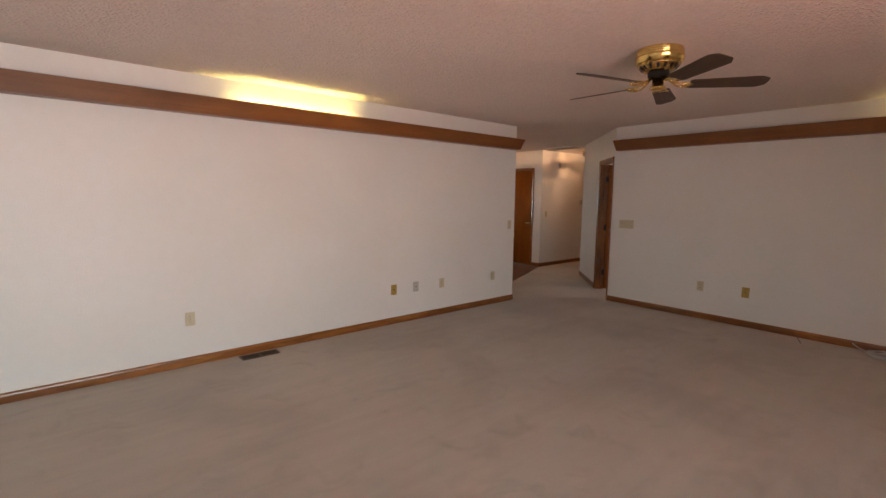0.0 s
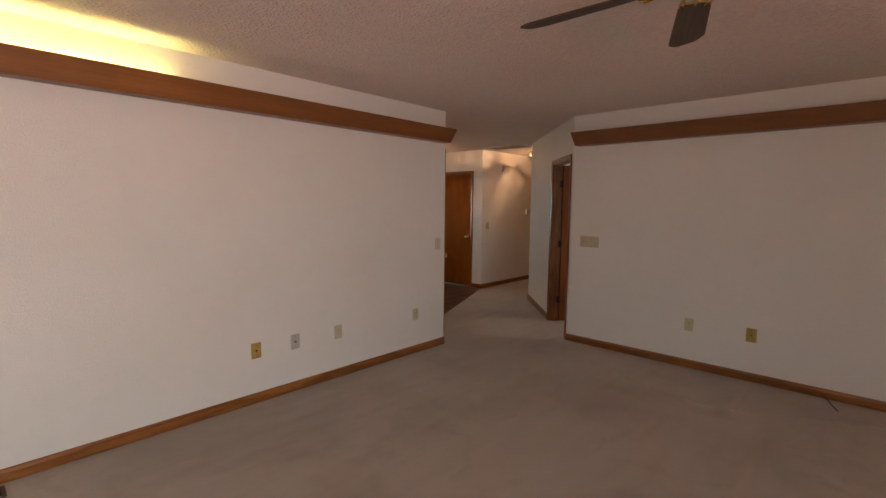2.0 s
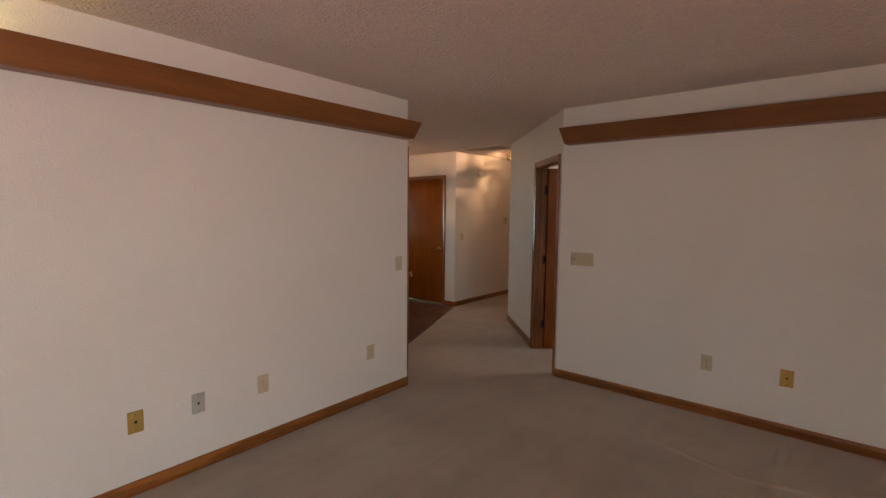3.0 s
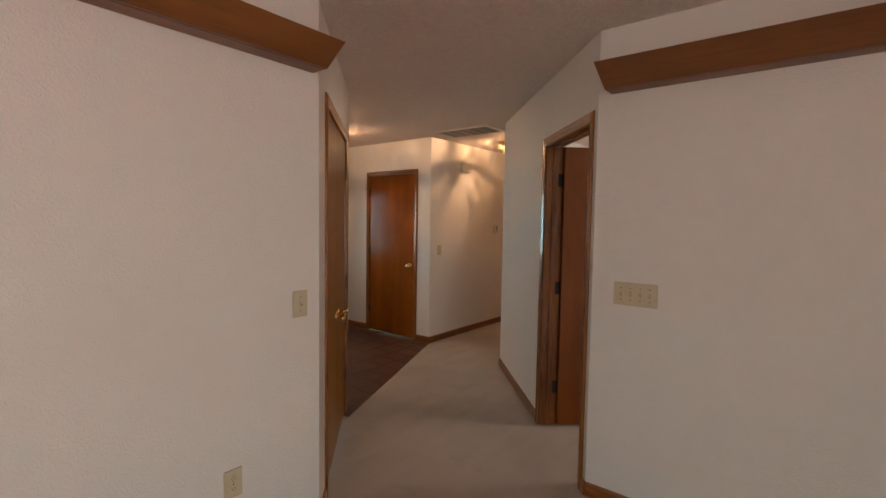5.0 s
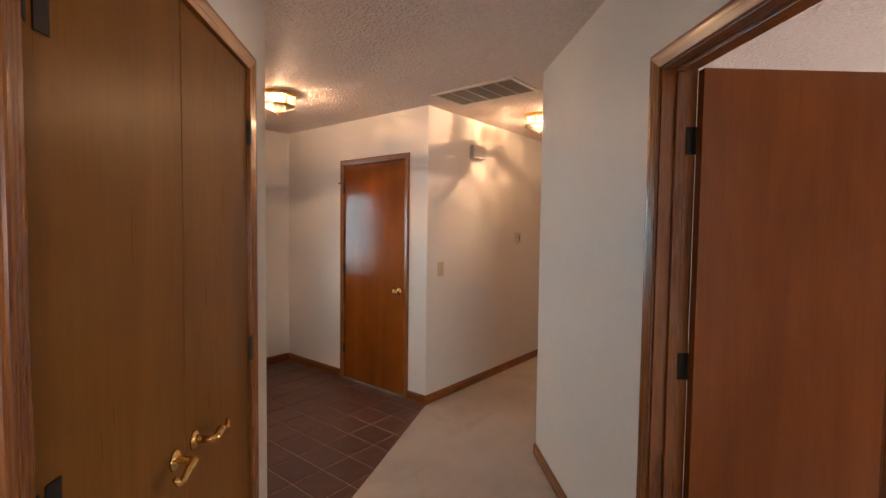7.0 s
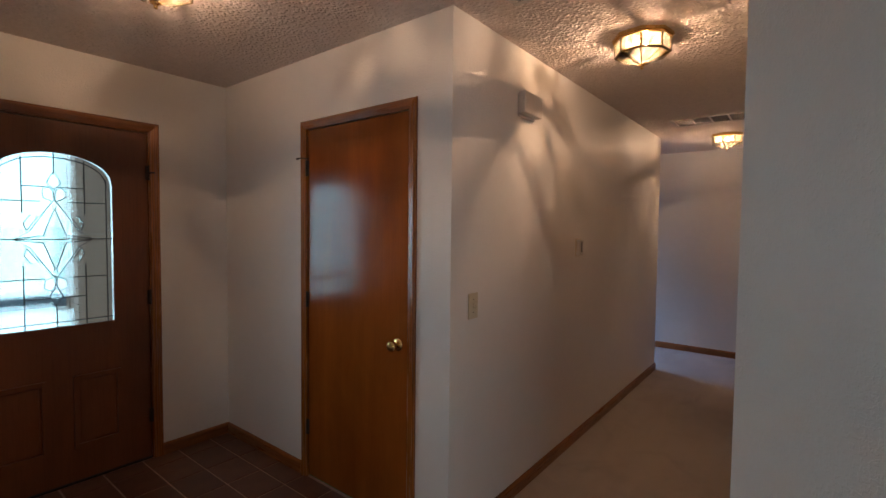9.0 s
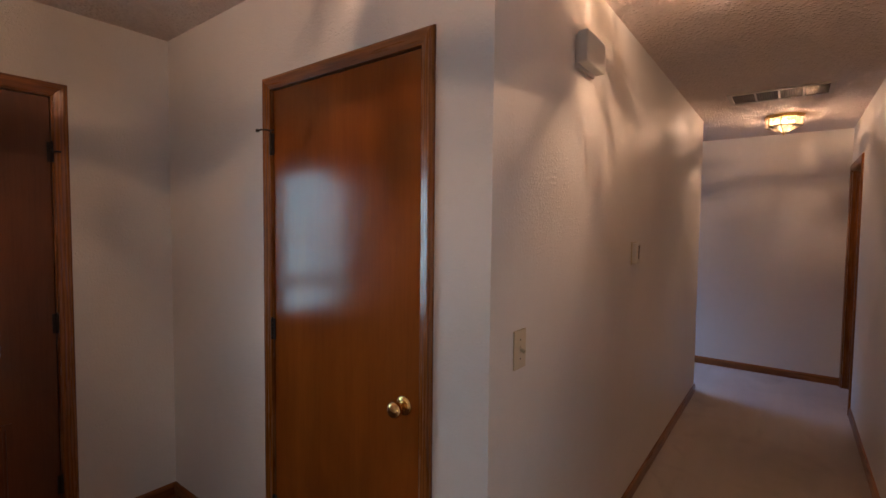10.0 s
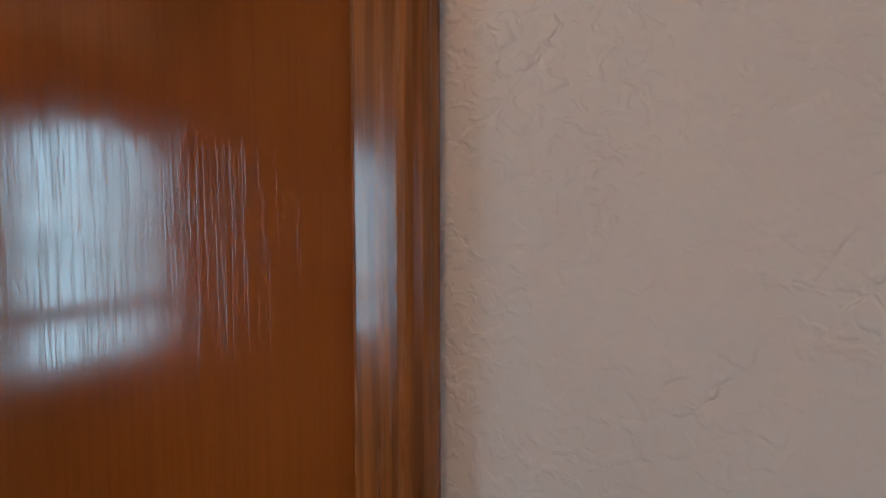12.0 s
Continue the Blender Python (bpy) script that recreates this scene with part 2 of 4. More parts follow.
# the grille enamel darkened: shade between the slats put into their colour
SLAT_SHADED = plain("shaded_slat_enamel", (0.30, 0.28, 0.255), 0.5, 0.0, 0.1, 25)
LEAD = plain("lead_came", (0.05, 0.05, 0.052), 0.4, 0.7, 0.2, 50)
BULB = glowing("lit_filament", (1.0, 0.60, 0.38), 15000.0)
TUBE = glowing("lit_tube", (1.0, 0.88, 0.32), 75.0)
LAMP_GLASS = lamp_glass()
PANE = door_glass("rippled_door_pane", 0.12, (0.86, 0.98, 1.0), 0.5)
BEVEL_GLASS = door_glass("clear_bevel_pane", 0.02, (0.97, 0.98, 0.98), 0.15)
WINDOW_GLASS = door_glass("window_pane", 0.0, (0.97, 0.98, 0.98), 0.0)
VINYL = plain("white_window_frame", (0.75, 0.74, 0.72), 0.4, 0.0, 0.05, 10)

# ---- building helpers ----


def finish(bm, name, mat, smooth=False):
    bmesh.ops.recalc_face_normals(bm, faces=bm.faces[:])
    me = bpy.data.meshes.new(name)
    bm.to_mesh(me)
    bm.free()
    for p in me.polygons:
        p.use_smooth = smooth
    me.materials.append(mat)
    return me


def part(name, bm, mat, parent=None, label="", smooth=False):
    ob = new(name, finish(bm, name, mat, smooth))
    ob.parent = parent
    return tagged(ob, label) if label else ob


def thing(name, m, label, category, group="", kind=""):
    ob = new(name)
    ob.empty_display_size = 0.1
    ob.matrix_world = m
    return tagged(ob, label, category, group, kind)


def box(bm, lo, hi, bevel=0.0, m=None):
    x0, y0, z0 = lo
    x1, y1, z1 = hi
    vs = [bm.verts.new(p) for p in ((x0, y0, z0), (x1, y0, z0), (x1, y1, z0), (x0, y1, z0), (x0, y0, z1), (x1, y0, z1), (x1, y1, z1), (x0, y1, z1))]
    fs = [bm.faces.new([vs[i] for i in q]) for q in ((3, 2, 1, 0), (4, 5, 6, 7), (0, 1, 5, 4), (1, 2, 6, 5), (2, 3, 7, 6), (3, 0, 4, 7))]
    if bevel:
        bmesh.ops.bevel(bm, geom=list({e for f in fs for e in f.edges}), offset=bevel, segments=2, affect="EDGES", profile=0.5)
    elif m is not None:
        bmesh.ops.transform(bm, matrix=m, verts=vs)
    return bm


def boxed(lo, hi, bevel=0.0):
    return box(bmesh.new(), lo, hi, bevel)


def prism(bm, pts, z0, z1):
    """An upright prism over the outline pts."""
    lo = [bm.verts.new((x, y, z0)) for x, y in pts]
    hi = [bm.verts.new((x, y, z1)) for x, y in pts]
    bm.faces.new(lo[::-1])
    bm.faces.new(hi)
    for i in range(len(pts)):
        j = (i + 1) % len(pts)
        bm.faces.new((lo[i], lo[j], hi[j], hi[i]))
    return bm


def lathe(bm, profile, steps=24, m=None):
    """Turn (radius, height) pairs about z."""
    rings = []
    for r, z in profile:
        if r < 1e-5:
            rings.append([bm.verts.new((0, 0, z))])
        else:
            rings.append([bm.verts.new((r * math.cos(2 * math.pi * i / steps), r * math.sin(2 * math.pi * i / steps), z)) for i in range(steps)])
    for a, b in zip(rings, rings[1:]):
        for i in range(steps):
            j = (i + 1) % steps
            q = [a[i % len(a)], a[j % len(a)], b[j % len(b)], b[i % len(b)]]
            q = [v for k, v in enumerate(q) if v not in q[:k]]
            if len(q) > 2:
                bm.faces.new(q)
    if m is not None:
        bmesh.ops.transform(bm, matrix=m, verts=[v for ring in rings for v in ring])
    return bm


def tube(bm, pts, r, sides=6, taper=None):
    """A round bar along pts."""
    pts = [Vector(p) for p in pts]
    rings = []
    for i, p in enumerate(pts):
        d = (pts[min(i + 1, len(pts) - 1)] - pts[max(i - 1, 0)]).normalized()
        u = d.orthogonal().normalized() if i == 0 else (rings[-1][1] - d * rings[-1][1].dot(d)).normalized()
        w = d.cross(u)
        k = r if taper is None else r * taper[i]
        rings.append(([bm.verts.new(p + k * (math.cos(2 * math.pi * s / sides) * u + math.sin(2 * math.pi * s / sides) * w)) for s in range(sides)], u))
    for (a, _), (b, _) in zip(rings, rings[1:]):
        for s in range(sides):
            bm.faces.new((a[s], a[(s + 1) % sides], b[(s + 1) % sides], b[s]))
    bm.faces.new(rings[0][0][::-1])
    bm.faces.new(rings[-1][0])
    return bm


H = 2.44


def frame_on(p0, p1):
    """Local frame of a wall face: x along it from p0 to p1, y into the wall, z up. The room lies at negative y."""
    d = Vector((p1[0] - p0[0], p1[1] - p0[1], 0))
    return Matrix.Translation((p0[0], p0[1], 0)) @ Matrix.Rotation(math.atan2(d.y, d.x), 4, "Z"), d.length


def wall(name, p0, p1, label, openings=(), thick=0.12, before=0.0, after=0.0, mat=None):
    """A wall whose face runs from p0 to p1 with the room on its right-hand side, cut through by openings (s0, s1, z0, z1)."""
    m, length = frame_on(p0, p1)
    ss = sorted({-before, length + after, *[o[0] for o in openings], *[o[1] for o in openings]})
    zs = sorted({0.0, H, *[o[2] for o in openings], *[o[3] for o in openings]})

    def full(i, j):
        if not (0 <= i < len(ss) - 1 and 0 <= j < len(zs) - 1):
            return False
        s, z = (ss[i] + ss[i + 1]) / 2, (zs[j] + zs[j + 1]) / 2
        return not any(a < s < b and c < z < d for a, b, c, d in openings)

    bm = bmesh.new()
    cache = {}

    def v(i, j, k):
        if (i, j, k) not in cache:
            cache[i, j, k] = bm.verts.new((ss[i], k * thick, zs[j]))
        return cache[i, j, k]

    for i in range(len(ss) - 1):
        for j in range(len(zs) - 1):
            if not full(i, j):
                continue
            bm.faces.new((v(i, j, 0), v(i + 1, j, 0), v(i + 1, j + 1, 0), v(i, j + 1, 0)))
            bm.faces.new((v(i, j, 1), v(i, j + 1, 1), v(i + 1, j + 1, 1), v(i + 1, j, 1)))
            for di, dj, a, b in ((-1, 0, (i, j), (i, j + 1)), (1, 0, (i + 1, j), (i + 1, j + 1)), (0, -1, (i, j), (i + 1, j)), (0, 1, (i, j + 1), (i + 1, j + 1))):
                if not full(i + di, j + dj):
                    bm.faces.new((v(*a, 0), v(*b, 0), v(*b, 1), v(*a, 1)))
    ob = part(name, bm, mat or PAINT)
    ob.matrix_world = m
    return tagged(ob, label, "wall", kind="structure")


BASE_PROFILE = ((0.0, 0.0), (-0.0125, 0.0), (-0.0125, 0.052), (-0.0100, 0.064), (-0.0065, 0.071), (-0.004, 0.075), (0.0, 0.075))


def baseboard(p0, p1, gaps=(), cut0=0.0, cut1=0.0):
    """Oak baseboard on a wall face, left out where gaps (s0, s1) lie. cut: by how much each end leans per metre of depth (mitres)."""
    m, length = frame_on(p0, p1)
    edges = [0.0]
    for a, b in gaps:
        edges += [a, b]
    edges.append(length)
    root = thing("baseboard", m, "stained oak baseboard along the foot of the painted wall", "baseboard", "baseboards", "structure")
    for a, b in zip(edges[::2], edges[1::2]):
        if b - a < 0.01:
            continue
        bm = bmesh.new()
        ends = []
        for s, k in ((a, cut0 if a == 0 else 0), (b, cut1 if b == length else 0)):
            ends.append([bm.verts.new((s + k * -y, y - 0.0005, z)) for y, z in BASE_PROFILE])
        n = len(BASE_PROFILE)
        for i in range(n):
            bm.faces.new((ends[0][i], ends[0][(i + 1) % n], ends[1][(i + 1) % n], ends[1][i]))
        bm.faces.new(ends[0])
        bm.faces.new(ends[1])
        part("board", bm, OAK_X, root)
    return root


def casing(root, s0, s1, top, width=0.055, side=1.0, y0=0.0):
    """Mitred oak casing round the opening s0..s1, up to top. side: -1 on the wall's far face."""
    prof = [(0.0, 0.0), (0.0, -0.0060), (width * 0.06, -0.0078), (width * 0.64, -0.0150), (width * 0.74, -0.0156), (width * 0.83, -0.0148), (width * 0.91, -0.0125), (width * 0.97, -0.0085), (width, -0.0040), (width, 0.0)]
    stations = (((s0, 0.0), (-1, 0)), ((s0, top), (-1, 1)), ((s1, top), (1, 1)), ((s1, 0.0), (1, 0)))
    for (pa, da), (pb, db), mat in zip(stations, stations[1:], (OAK_Z, OAK_X, OAK_Z)):
        bm = bmesh.new()
        ra = [bm.verts.new((pa[0] + da[0] * d, y0 + side * (w - 0.0005), pa[1] + da[1] * d)) for d, w in prof]
        rb = [bm.verts.new((pb[0] + db[0] * d, y0 + side * (w - 0.0005), pb[1] + db[1] * d)) for d, w in prof]
        n = len(prof)
        for i in range(n):
            bm.faces.new((ra[i], ra[(i + 1) % n], rb[(i + 1) % n], rb[i]))
        bm.faces.new(ra)
        bm.faces.new(rb)
        part("casing", bm, mat, root)


def jamb(root, s0, s1, top, depth=0.12, thick=0.018, stop=None):
    """Jamb boards lining an opening whose clear width is s0..s1; stop: depth at which the door stop begins."""
    e = 0.0015
    part("jamb", boxed((s0 - thick, e, 0), (s0, depth - e, top + thick), 0.001), OAK_Z, root)
    part("jamb", boxed((s1, e, 0), (s1 + thick, depth - e, top + thick), 0.001), OAK_Z, root)
    part("jamb", boxed((s0, e, top), (s1, depth - e, top + thick), 0.001), OAK_X, root)
    if stop is not None:
        part("stop", boxed((s0, stop, 0), (s0 + 0.011, stop + 0.032, top - 0.011), 0.002), OAK_Z, root)
        part("stop", boxed((s1 - 0.011, stop, 0), (s1, stop + 0.032, top - 0.011), 0.002), OAK_Z, root)
        part("stop", boxed((s0, stop, top - 0.011), (s1, stop + 0.032, top), 0.002), OAK_X, root)


def hinge(root, s, y, z, hand=1, leaf=True):
    """Butt hinge: knuckles at s, y, with its leaf on the slab's side."""
    bm = bmesh.new()
    for k in range(5):
        lathe(bm, [(0, -0.0085), (0.0055, -0.0085), (0.0055, 0.0085), (0, 0.0085)], 10, Matrix.Translation((s, y, z + (k - 2) * 0.0178)))
    lathe(bm, [(0, 0), (0.004, 0), (0.0045, 0.004), (0, 0.006)], 10, Matrix.Translation((s, y, z + 0.0445)))
    if leaf:
        box(bm, (min(s, s + hand * 0.017), y + 0.0035, z - 0.044), (max(s, s + hand * 0.017), y + 0.0055, z + 0.044))
    return part("hinge", bm, DARK_BRASS, root, "dark tarnished metal hinge")


def knob(root, s, y, z):
    """Round brass knob on a rose, standing out towards -y."""
    m = Matrix.Translation((s, y, z)) @ Matrix.Rotation(radians(90), 4, "X")
    k = part("knob", lathe(bmesh.new(), [(0.0, 0.062), (0.012, 0.0615), (0.021, 0.058), (0.0265, 0.050), (0.0275, 0.042), (0.024, 0.034), (0.016, 0.028), (0.0115, 0.022), (0.0115, 0.008), (0.0, 0.008)], 28, m), BRASS, root, "round polished brass knob", True)
    part("rose", lathe(bmesh.new(), [(0.0, 0.011), (0.018, 0.010), (0.028, 0.006), (0.0325, 0.002), (0.0325, 0.0), (0.0, 0.0)], 28, m), BRASS, k, "", True)
    return k


# ---- structure ----
Y_L, X_R = 4.617, 6.158
A, B = (5.095, 4.617), (6.172, 5.694)
C, D = (6.158, 3.724), (7.802, 5.264)
X_F, Y_H, Y_R, X_E = 7.965, 6.356, 5.264, 12.64
X_N, Y_D = 11.575, 8.343
W0, S0 = -3.2, -3.0

carpet_bm = bmesh.new()
edge = ((7.985, 6.356), (5.95, 5.443))
prism(carpet_bm, [(W0 - 0.12, S0 - 0.12), (X_E + 0.12, S0 - 0.12), (X_E + 0.12, 9.1), (X_N - 0.12, 9.1), (X_N - 0.12, Y_H + 0.1), (7.985, Y_H + 0.1), edge[0], edge[1], (5.6, 5.443), (W0 - 0.12, 5.443)], -0.1, 0.0)
tagged(part("floor", carpet_bm, CARPET), "worn beige wall-to-wall carpet with soiled traffic marks", "carpet floor", kind="structure")

ceil_bm = bmesh.new()
prism(ceil_bm, [(W0 - 0.12, S0 - 0.12), (X_E + 0.12, S0 - 0.12), (X_E + 0.12, 9.1), (W0 - 0.12, 9.1)], H, H + 0.12)
tagged(part("ceiling", ceil_bm, POPCORN), "white sprayed popcorn-textured ceiling", "ceiling", kind="structure")

wall("wall_living_north", (W0, Y_L), A, "off-white painted textured living room wall", before=0.12)
wall("wall_passage_west", A, B, "off-white painted angled wall with a double door", [(0.232, 1.322, 0.0, 2.055)], after=0.0)
wall("wall_foyer_west", B, (B[0], Y_D), "off-white painted foyer wall")
wall("wall_front", (B[0], Y_D), (X_F, Y_D), "off-white painted wall round the front door", [(6.548 - B[0], 7.492 - B[0], 0.0, 2.068)], thick=0.15, before=0.12, after=0.12)
wall("wall_foyer_east", (X_F, Y_D), (X_F, Y_H), "off-white painted textured wall beside a closet door", [(Y_D - 7.423, Y_D - 6.587, 0.0, 2.055)], before=0.0)
wall("wall_hall_north", (X_F + 0.12, Y_H), (X_N, Y_H), "off-white painted hallway wall")
wall("wall_alcove_west", (X_N, Y_H + 0.12), (X_N, 9.0), "off-white painted wall of a side opening")
wall("wall_alcove_north", (X_N, 9.0), (X_E, 9.0), "off-white painted wall with an unseen window", [(0.1, 0.97, 0.7, 2.0)], before=0.12, after=0.12)
wall("wall_hall_end", (X_E, 9.0), (X_E, Y_R), "off-white painted wall closing the hallway")
wall("wall_hall_south", (X_E, Y_R), D, "off-white painted hallway wall with two doors", [(0.06, 0.87, 0.0, 2.055), (X_E - 9.36, X_E - 8.55, 0.0, 2.055)], before=0.12)
wall("wall_passage_east", D, C, "off-white painted angled wall with an open door", [(2.2526 - 0.878, 2.2526 - 0.082, 0.0, 2.013)])
wall("wall_living_east", C, (X_R, S0), "off-white painted textured living room wall")
wall("wall_living_south", (X_R, S0), (W0, S0), "off-white painted wall with a wide window", [(X_R - 1.3, X_R + 2.1, 0.08, 2.12)], before=0.12, after=0.12)
wall("wall_living_west", (W0, S0), (W0, Y_L), "off-white painted wall with an unseen window", [(3.5, 5.3, 0.8, 2.1)])
# the side room behind the open door
wall("wall_side_room_south", (9.9, 1.0), (6.28, 1.0), "off-white painted side room wall with an added window", [(0.3, 1.5, 0.9, 2.0)], before=0.12, after=0.0)
wall("wall_side_room_east", (9.9, 5.14), (9.9, 1.0), "off-white painted side room wall")

# windows out of view; the west and side room ones are added
def window(name, p0, p1, s0, s1, z0, z1, bars):
    m, _ = frame_on(p0, p1)
    root = thing(name, m, "unseen white framed window with clear panes", "window", kind="structure")
    for lo, hi in (((s0, 0.03, z0), (s0 + 0.05, 0.09, z1)), ((s1 - 0.05, 0.03, z0), (s1, 0.09, z1)), ((s0 + 0.05, 0.03, z0), (s1 - 0.05, 0.09, z0 + 0.05)), ((s0 + 0.05, 0.03, z1 - 0.05), (s1 - 0.05, 0.09, z1))):
        part("window_frame", boxed(lo, hi, 0.004), VINYL, root)
    for k in range(1, bars):
        s = s0 + (s1 - s0) * k / bars
        part("window_frame", boxed((s - 0.03, 0.032, z0 + 0.05), (s + 0.03, 0.088, z1 - 0.05), 0.004), VINYL, root)
    pane = part("pane", boxed((s0 + 0.04, 0.056, z0 + 0.04), (s1 - 0.04, 0.062, z1 - 0.04)), WINDOW_GLASS, root)
    pane.visible_shadow = False
    return root


window("window_1", (X_R, S0), (W0, S0), X_R - 1.3, X_R + 2.1, 0.08, 2.12, 3)
window("added_window_west", (W0, S0), (W0, Y_L), 3.5, 5.3, 0.8, 2.1, 2)
window("window_3", (X_N, 9.0), (X_E, 9.0), 0.1, 0.97, 0.7, 2.0, 1)
window("added_window_side", (9.9, 1.0), (6.28, 1.0), 0.3, 1.5, 0.9, 2.0, 2)

# baseboards
baseboard((W0, Y_L), A, cut1=0.41)
baseboard(A, B, [(0.178, 1.374)], cut0=0.41, cut1=0.41)
baseboard(B, (B[0], Y_D), cut0=0.41, cut1=-1)
baseboard((B[0], Y_D), (X_F, Y_D), [(0.320, 1.354)], cut0=1, cut1=-1)
baseboard((X_F, Y_D), (X_F, Y_H), [(0.883, 1.791)], cut0=1, cut1=1)
baseboard((X_F, Y_H), (X_N, Y_H), cut0=-1, cut1=1)
baseboard((X_N, Y_H), (X_N, 9.0), cut0=-1, cut1=-1)
baseboard((X_E, 9.0), (X_E, Y_R), cut0=1, cut1=-1)
baseboard((X_E, Y_R), D, [(0.013, 0.917), (X_E - 9.407, X_E - 8.503)], cut0=1, cut1=0.41)
baseboard(D, C, [(2.2526 - 0.918, 2.2526 - 0.042)], cut0=0.41, cut1=0.41)
baseboard(C, (X_R, S0), cut0=0.41)

# ---- doors ----
# closet door in the foyer
m, _ = frame_on((X_F, Y_D), (X_F, Y_H))
d1 = thing("door_1", m, "closed flat reddish-brown stained wooden closet door with oak casing", "door", "interior doors", "structure")
ca, cb = Y_D - 7.405, Y_D - 6.605
casing(d1, ca + 0.001, cb - 0.001, 2.034, 0.050)
jamb(d1, ca, cb, 2.035, stop=0.046)
slab = part("slab", boxed((ca + 0.004, 0.006, 0.012), (cb - 0.0045, 0.041, 2.030), 0.0015), DOOR_WOOD, d1)
knob(d1, cb - 0.075, 0.006, 0.905)
for z in (0.30, 1.055, 1.815):
    hinge(d1, ca - 0.001, -0.004, z, 1)
stop_bm = bmesh.new()
tube(stop_bm, [(ca, -0.004, 1.868), (ca - 0.005, -0.020, 1.872), (ca - 0.014, -0.038, 1.870), (ca - 0.022, -0.048, 1.866)], 0.0035, 8)
lathe(stop_bm, [(0, -0.006), (0.007, -0.006), (0.007, 0.004), (0, 0.006)], 12, Matrix.Translation((ca - 0.022, -0.049, 1.866)))
tube(stop_bm, [(ca, -0.004, 1.868), (ca + 0.02, -0.016, 1.868), (ca + 0.032, -0.012, 1.868)], 0.003, 8)
part("door_stop", stop_bm, DARK_BRASS, d1, "bent metal hinge-pin door stop")

# double closet door in the passage
m, _ = frame_on(A, B)
d2 = thing("door_2", m, "closed pair of golden-brown stained flat doors with brass levers", "double door", "interior doors", "structure")
casing(d2, 0.251, 1.303, 2.034, 0.058)
jamb(d2, 0.250, 1.304, 2.035, stop=0.046)
leaf_l = part("leaf", boxed((0.253, 0.006, 0.012), (0.7755, 0.041, 2.031), 0.0015), GOLDEN_DOOR, d2)
leaf_r = part("leaf", boxed((0.7785, 0.006, 0.012), (1.301, 0.041, 2.031), 0.0015), GOLDEN_DOOR, d2)
for z in (0.30, 1.0, 1.80):
    hinge(d2, 0.250, -0.004, z, 1)
    hinge(d2, 1.304, -0.004, z, -1)
    part("hinge_leaf", boxed((0.286, 0.0030, z - 0.046), (0.320, 0.0058, z + 0.046), 0.0008), DARK_BRASS, d2, "dark tarnished metal hinge")
def lever(root, s, hand):
    mm = Matrix.Translation((s, 0.006, 0.87)) @ Matrix.Rotation(radians(90), 4, "X")
    k = part("lever", lathe(bmesh.new(), [(0.0, 0.012), (0.017, 0.011), (0.025, 0.006), (0.027, 0.0), (0.0, 0.0)], 24, mm), BRASS, root, "curled polished brass lever handle", True)
    bm = bmesh.new()
    z = 0.87
    tube(bm, [(s, 0.0, z), (s, -0.038, z), (s + hand * 0.010, -0.050, z + 0.002), (s + hand * 0.035, -0.053, z + 0.012), (s + hand * 0.060, -0.052, z + 0.004), (s + hand * 0.080, -0.050, z - 0.010), (s + hand * 0.100, -0.048, z - 0.006), (s + hand * 0.112, -0.046, z + 0.010)], 0.0095, 10, [1.0, 1.0, 1.15, 1.25, 1.0, 0.85, 0.8, 0.7])
    part("grip", bm, BRASS, k, "", True)
lever(leaf_l, 0.712, -1)
lever(leaf_r, 0.825, 1)

# open door into the side room
m, _ = frame_on(D, C)
LD = 2.2526
d3 = thing("door_3", m, "open flat reddish-brown stained door with oak casing", "door", "interior doors", "structure")
oa, ob_ = LD - 0.860, LD - 0.100
casing(d3, oa - 0.005, ob_ + 0.005, 1.998, 0.055)
casing(d3, oa - 0.005, ob_ + 0.005, 1.998, 0.055, -1.0, 0.12)
jamb(d3, oa, ob_, 1.993, stop=0.048)
sl = boxed((0.0, 0.0, 0.014), (0.752, 0.035, 1.988), 0.0015)
bmesh.ops.transform(sl, matrix=Matrix.Translation((oa + 0.0375, 0.1215, 0)) @ Matrix.Rotation(radians(88), 4, "Z"), verts=sl.verts)
slab3 = part("slab", sl, DOOR_WOOD, d3)
for z in (0.28, 1.0, 1.76):
    bm = bmesh.new()
    lathe(bm, [(0, -0.045), (0.006, -0.045), (0.006, 0.045), (0, 0.045)], 10, Matrix.Translation((oa + 0.002, 0.124, z)))
    box(bm, (oa + 0.0005, 0.088, z - 0.045), (oa + 0.003, 0.122, z + 0.045))
    part("hinge", bm, DARK_BRASS, d3, "dark tarnished metal hinge")

# closed doors along the hallway
m, _ = frame_on((X_E, Y_R), D)
for name, a, b in (("door_4", X_E - 9.34, X_E - 8.57), ("door_5", 0.08, 0.85)):
    d = thing(name, m, "closed flat reddish-brown stained hallway door with oak casing", "door", "interior doors", "structure")
    casing(d, a - 0.005, b + 0.005, 2.040, 0.055)
    jamb(d, a, b, 2.035, stop=0.040)
    part("slab", boxed((a + 0.003, 0.074, 0.012), (b - 0.003, 0.109, 2.031), 0.0015), DOOR_WOOD, d)

# front door with leaded glass
m, _ = frame_on((B[0], Y_D), (X_F, Y_D))
d6 = thing("door_6", m, "dark brown wooden front door with arched leaded glass", "front door", "", "structure")
X0 = B[0]
fa, fb = 6.566 - X0, 7.474 - X0
casing(d6, fa - 0.006, fb + 0.006, 2.052, 0.055)
jamb(d6, fa, fb, 2.046, depth=0.15, stop=0.0575)
fc = 7.02 - X0
GW, GB, GS, GT = 0.268, 0.905, 1.690, 1.872


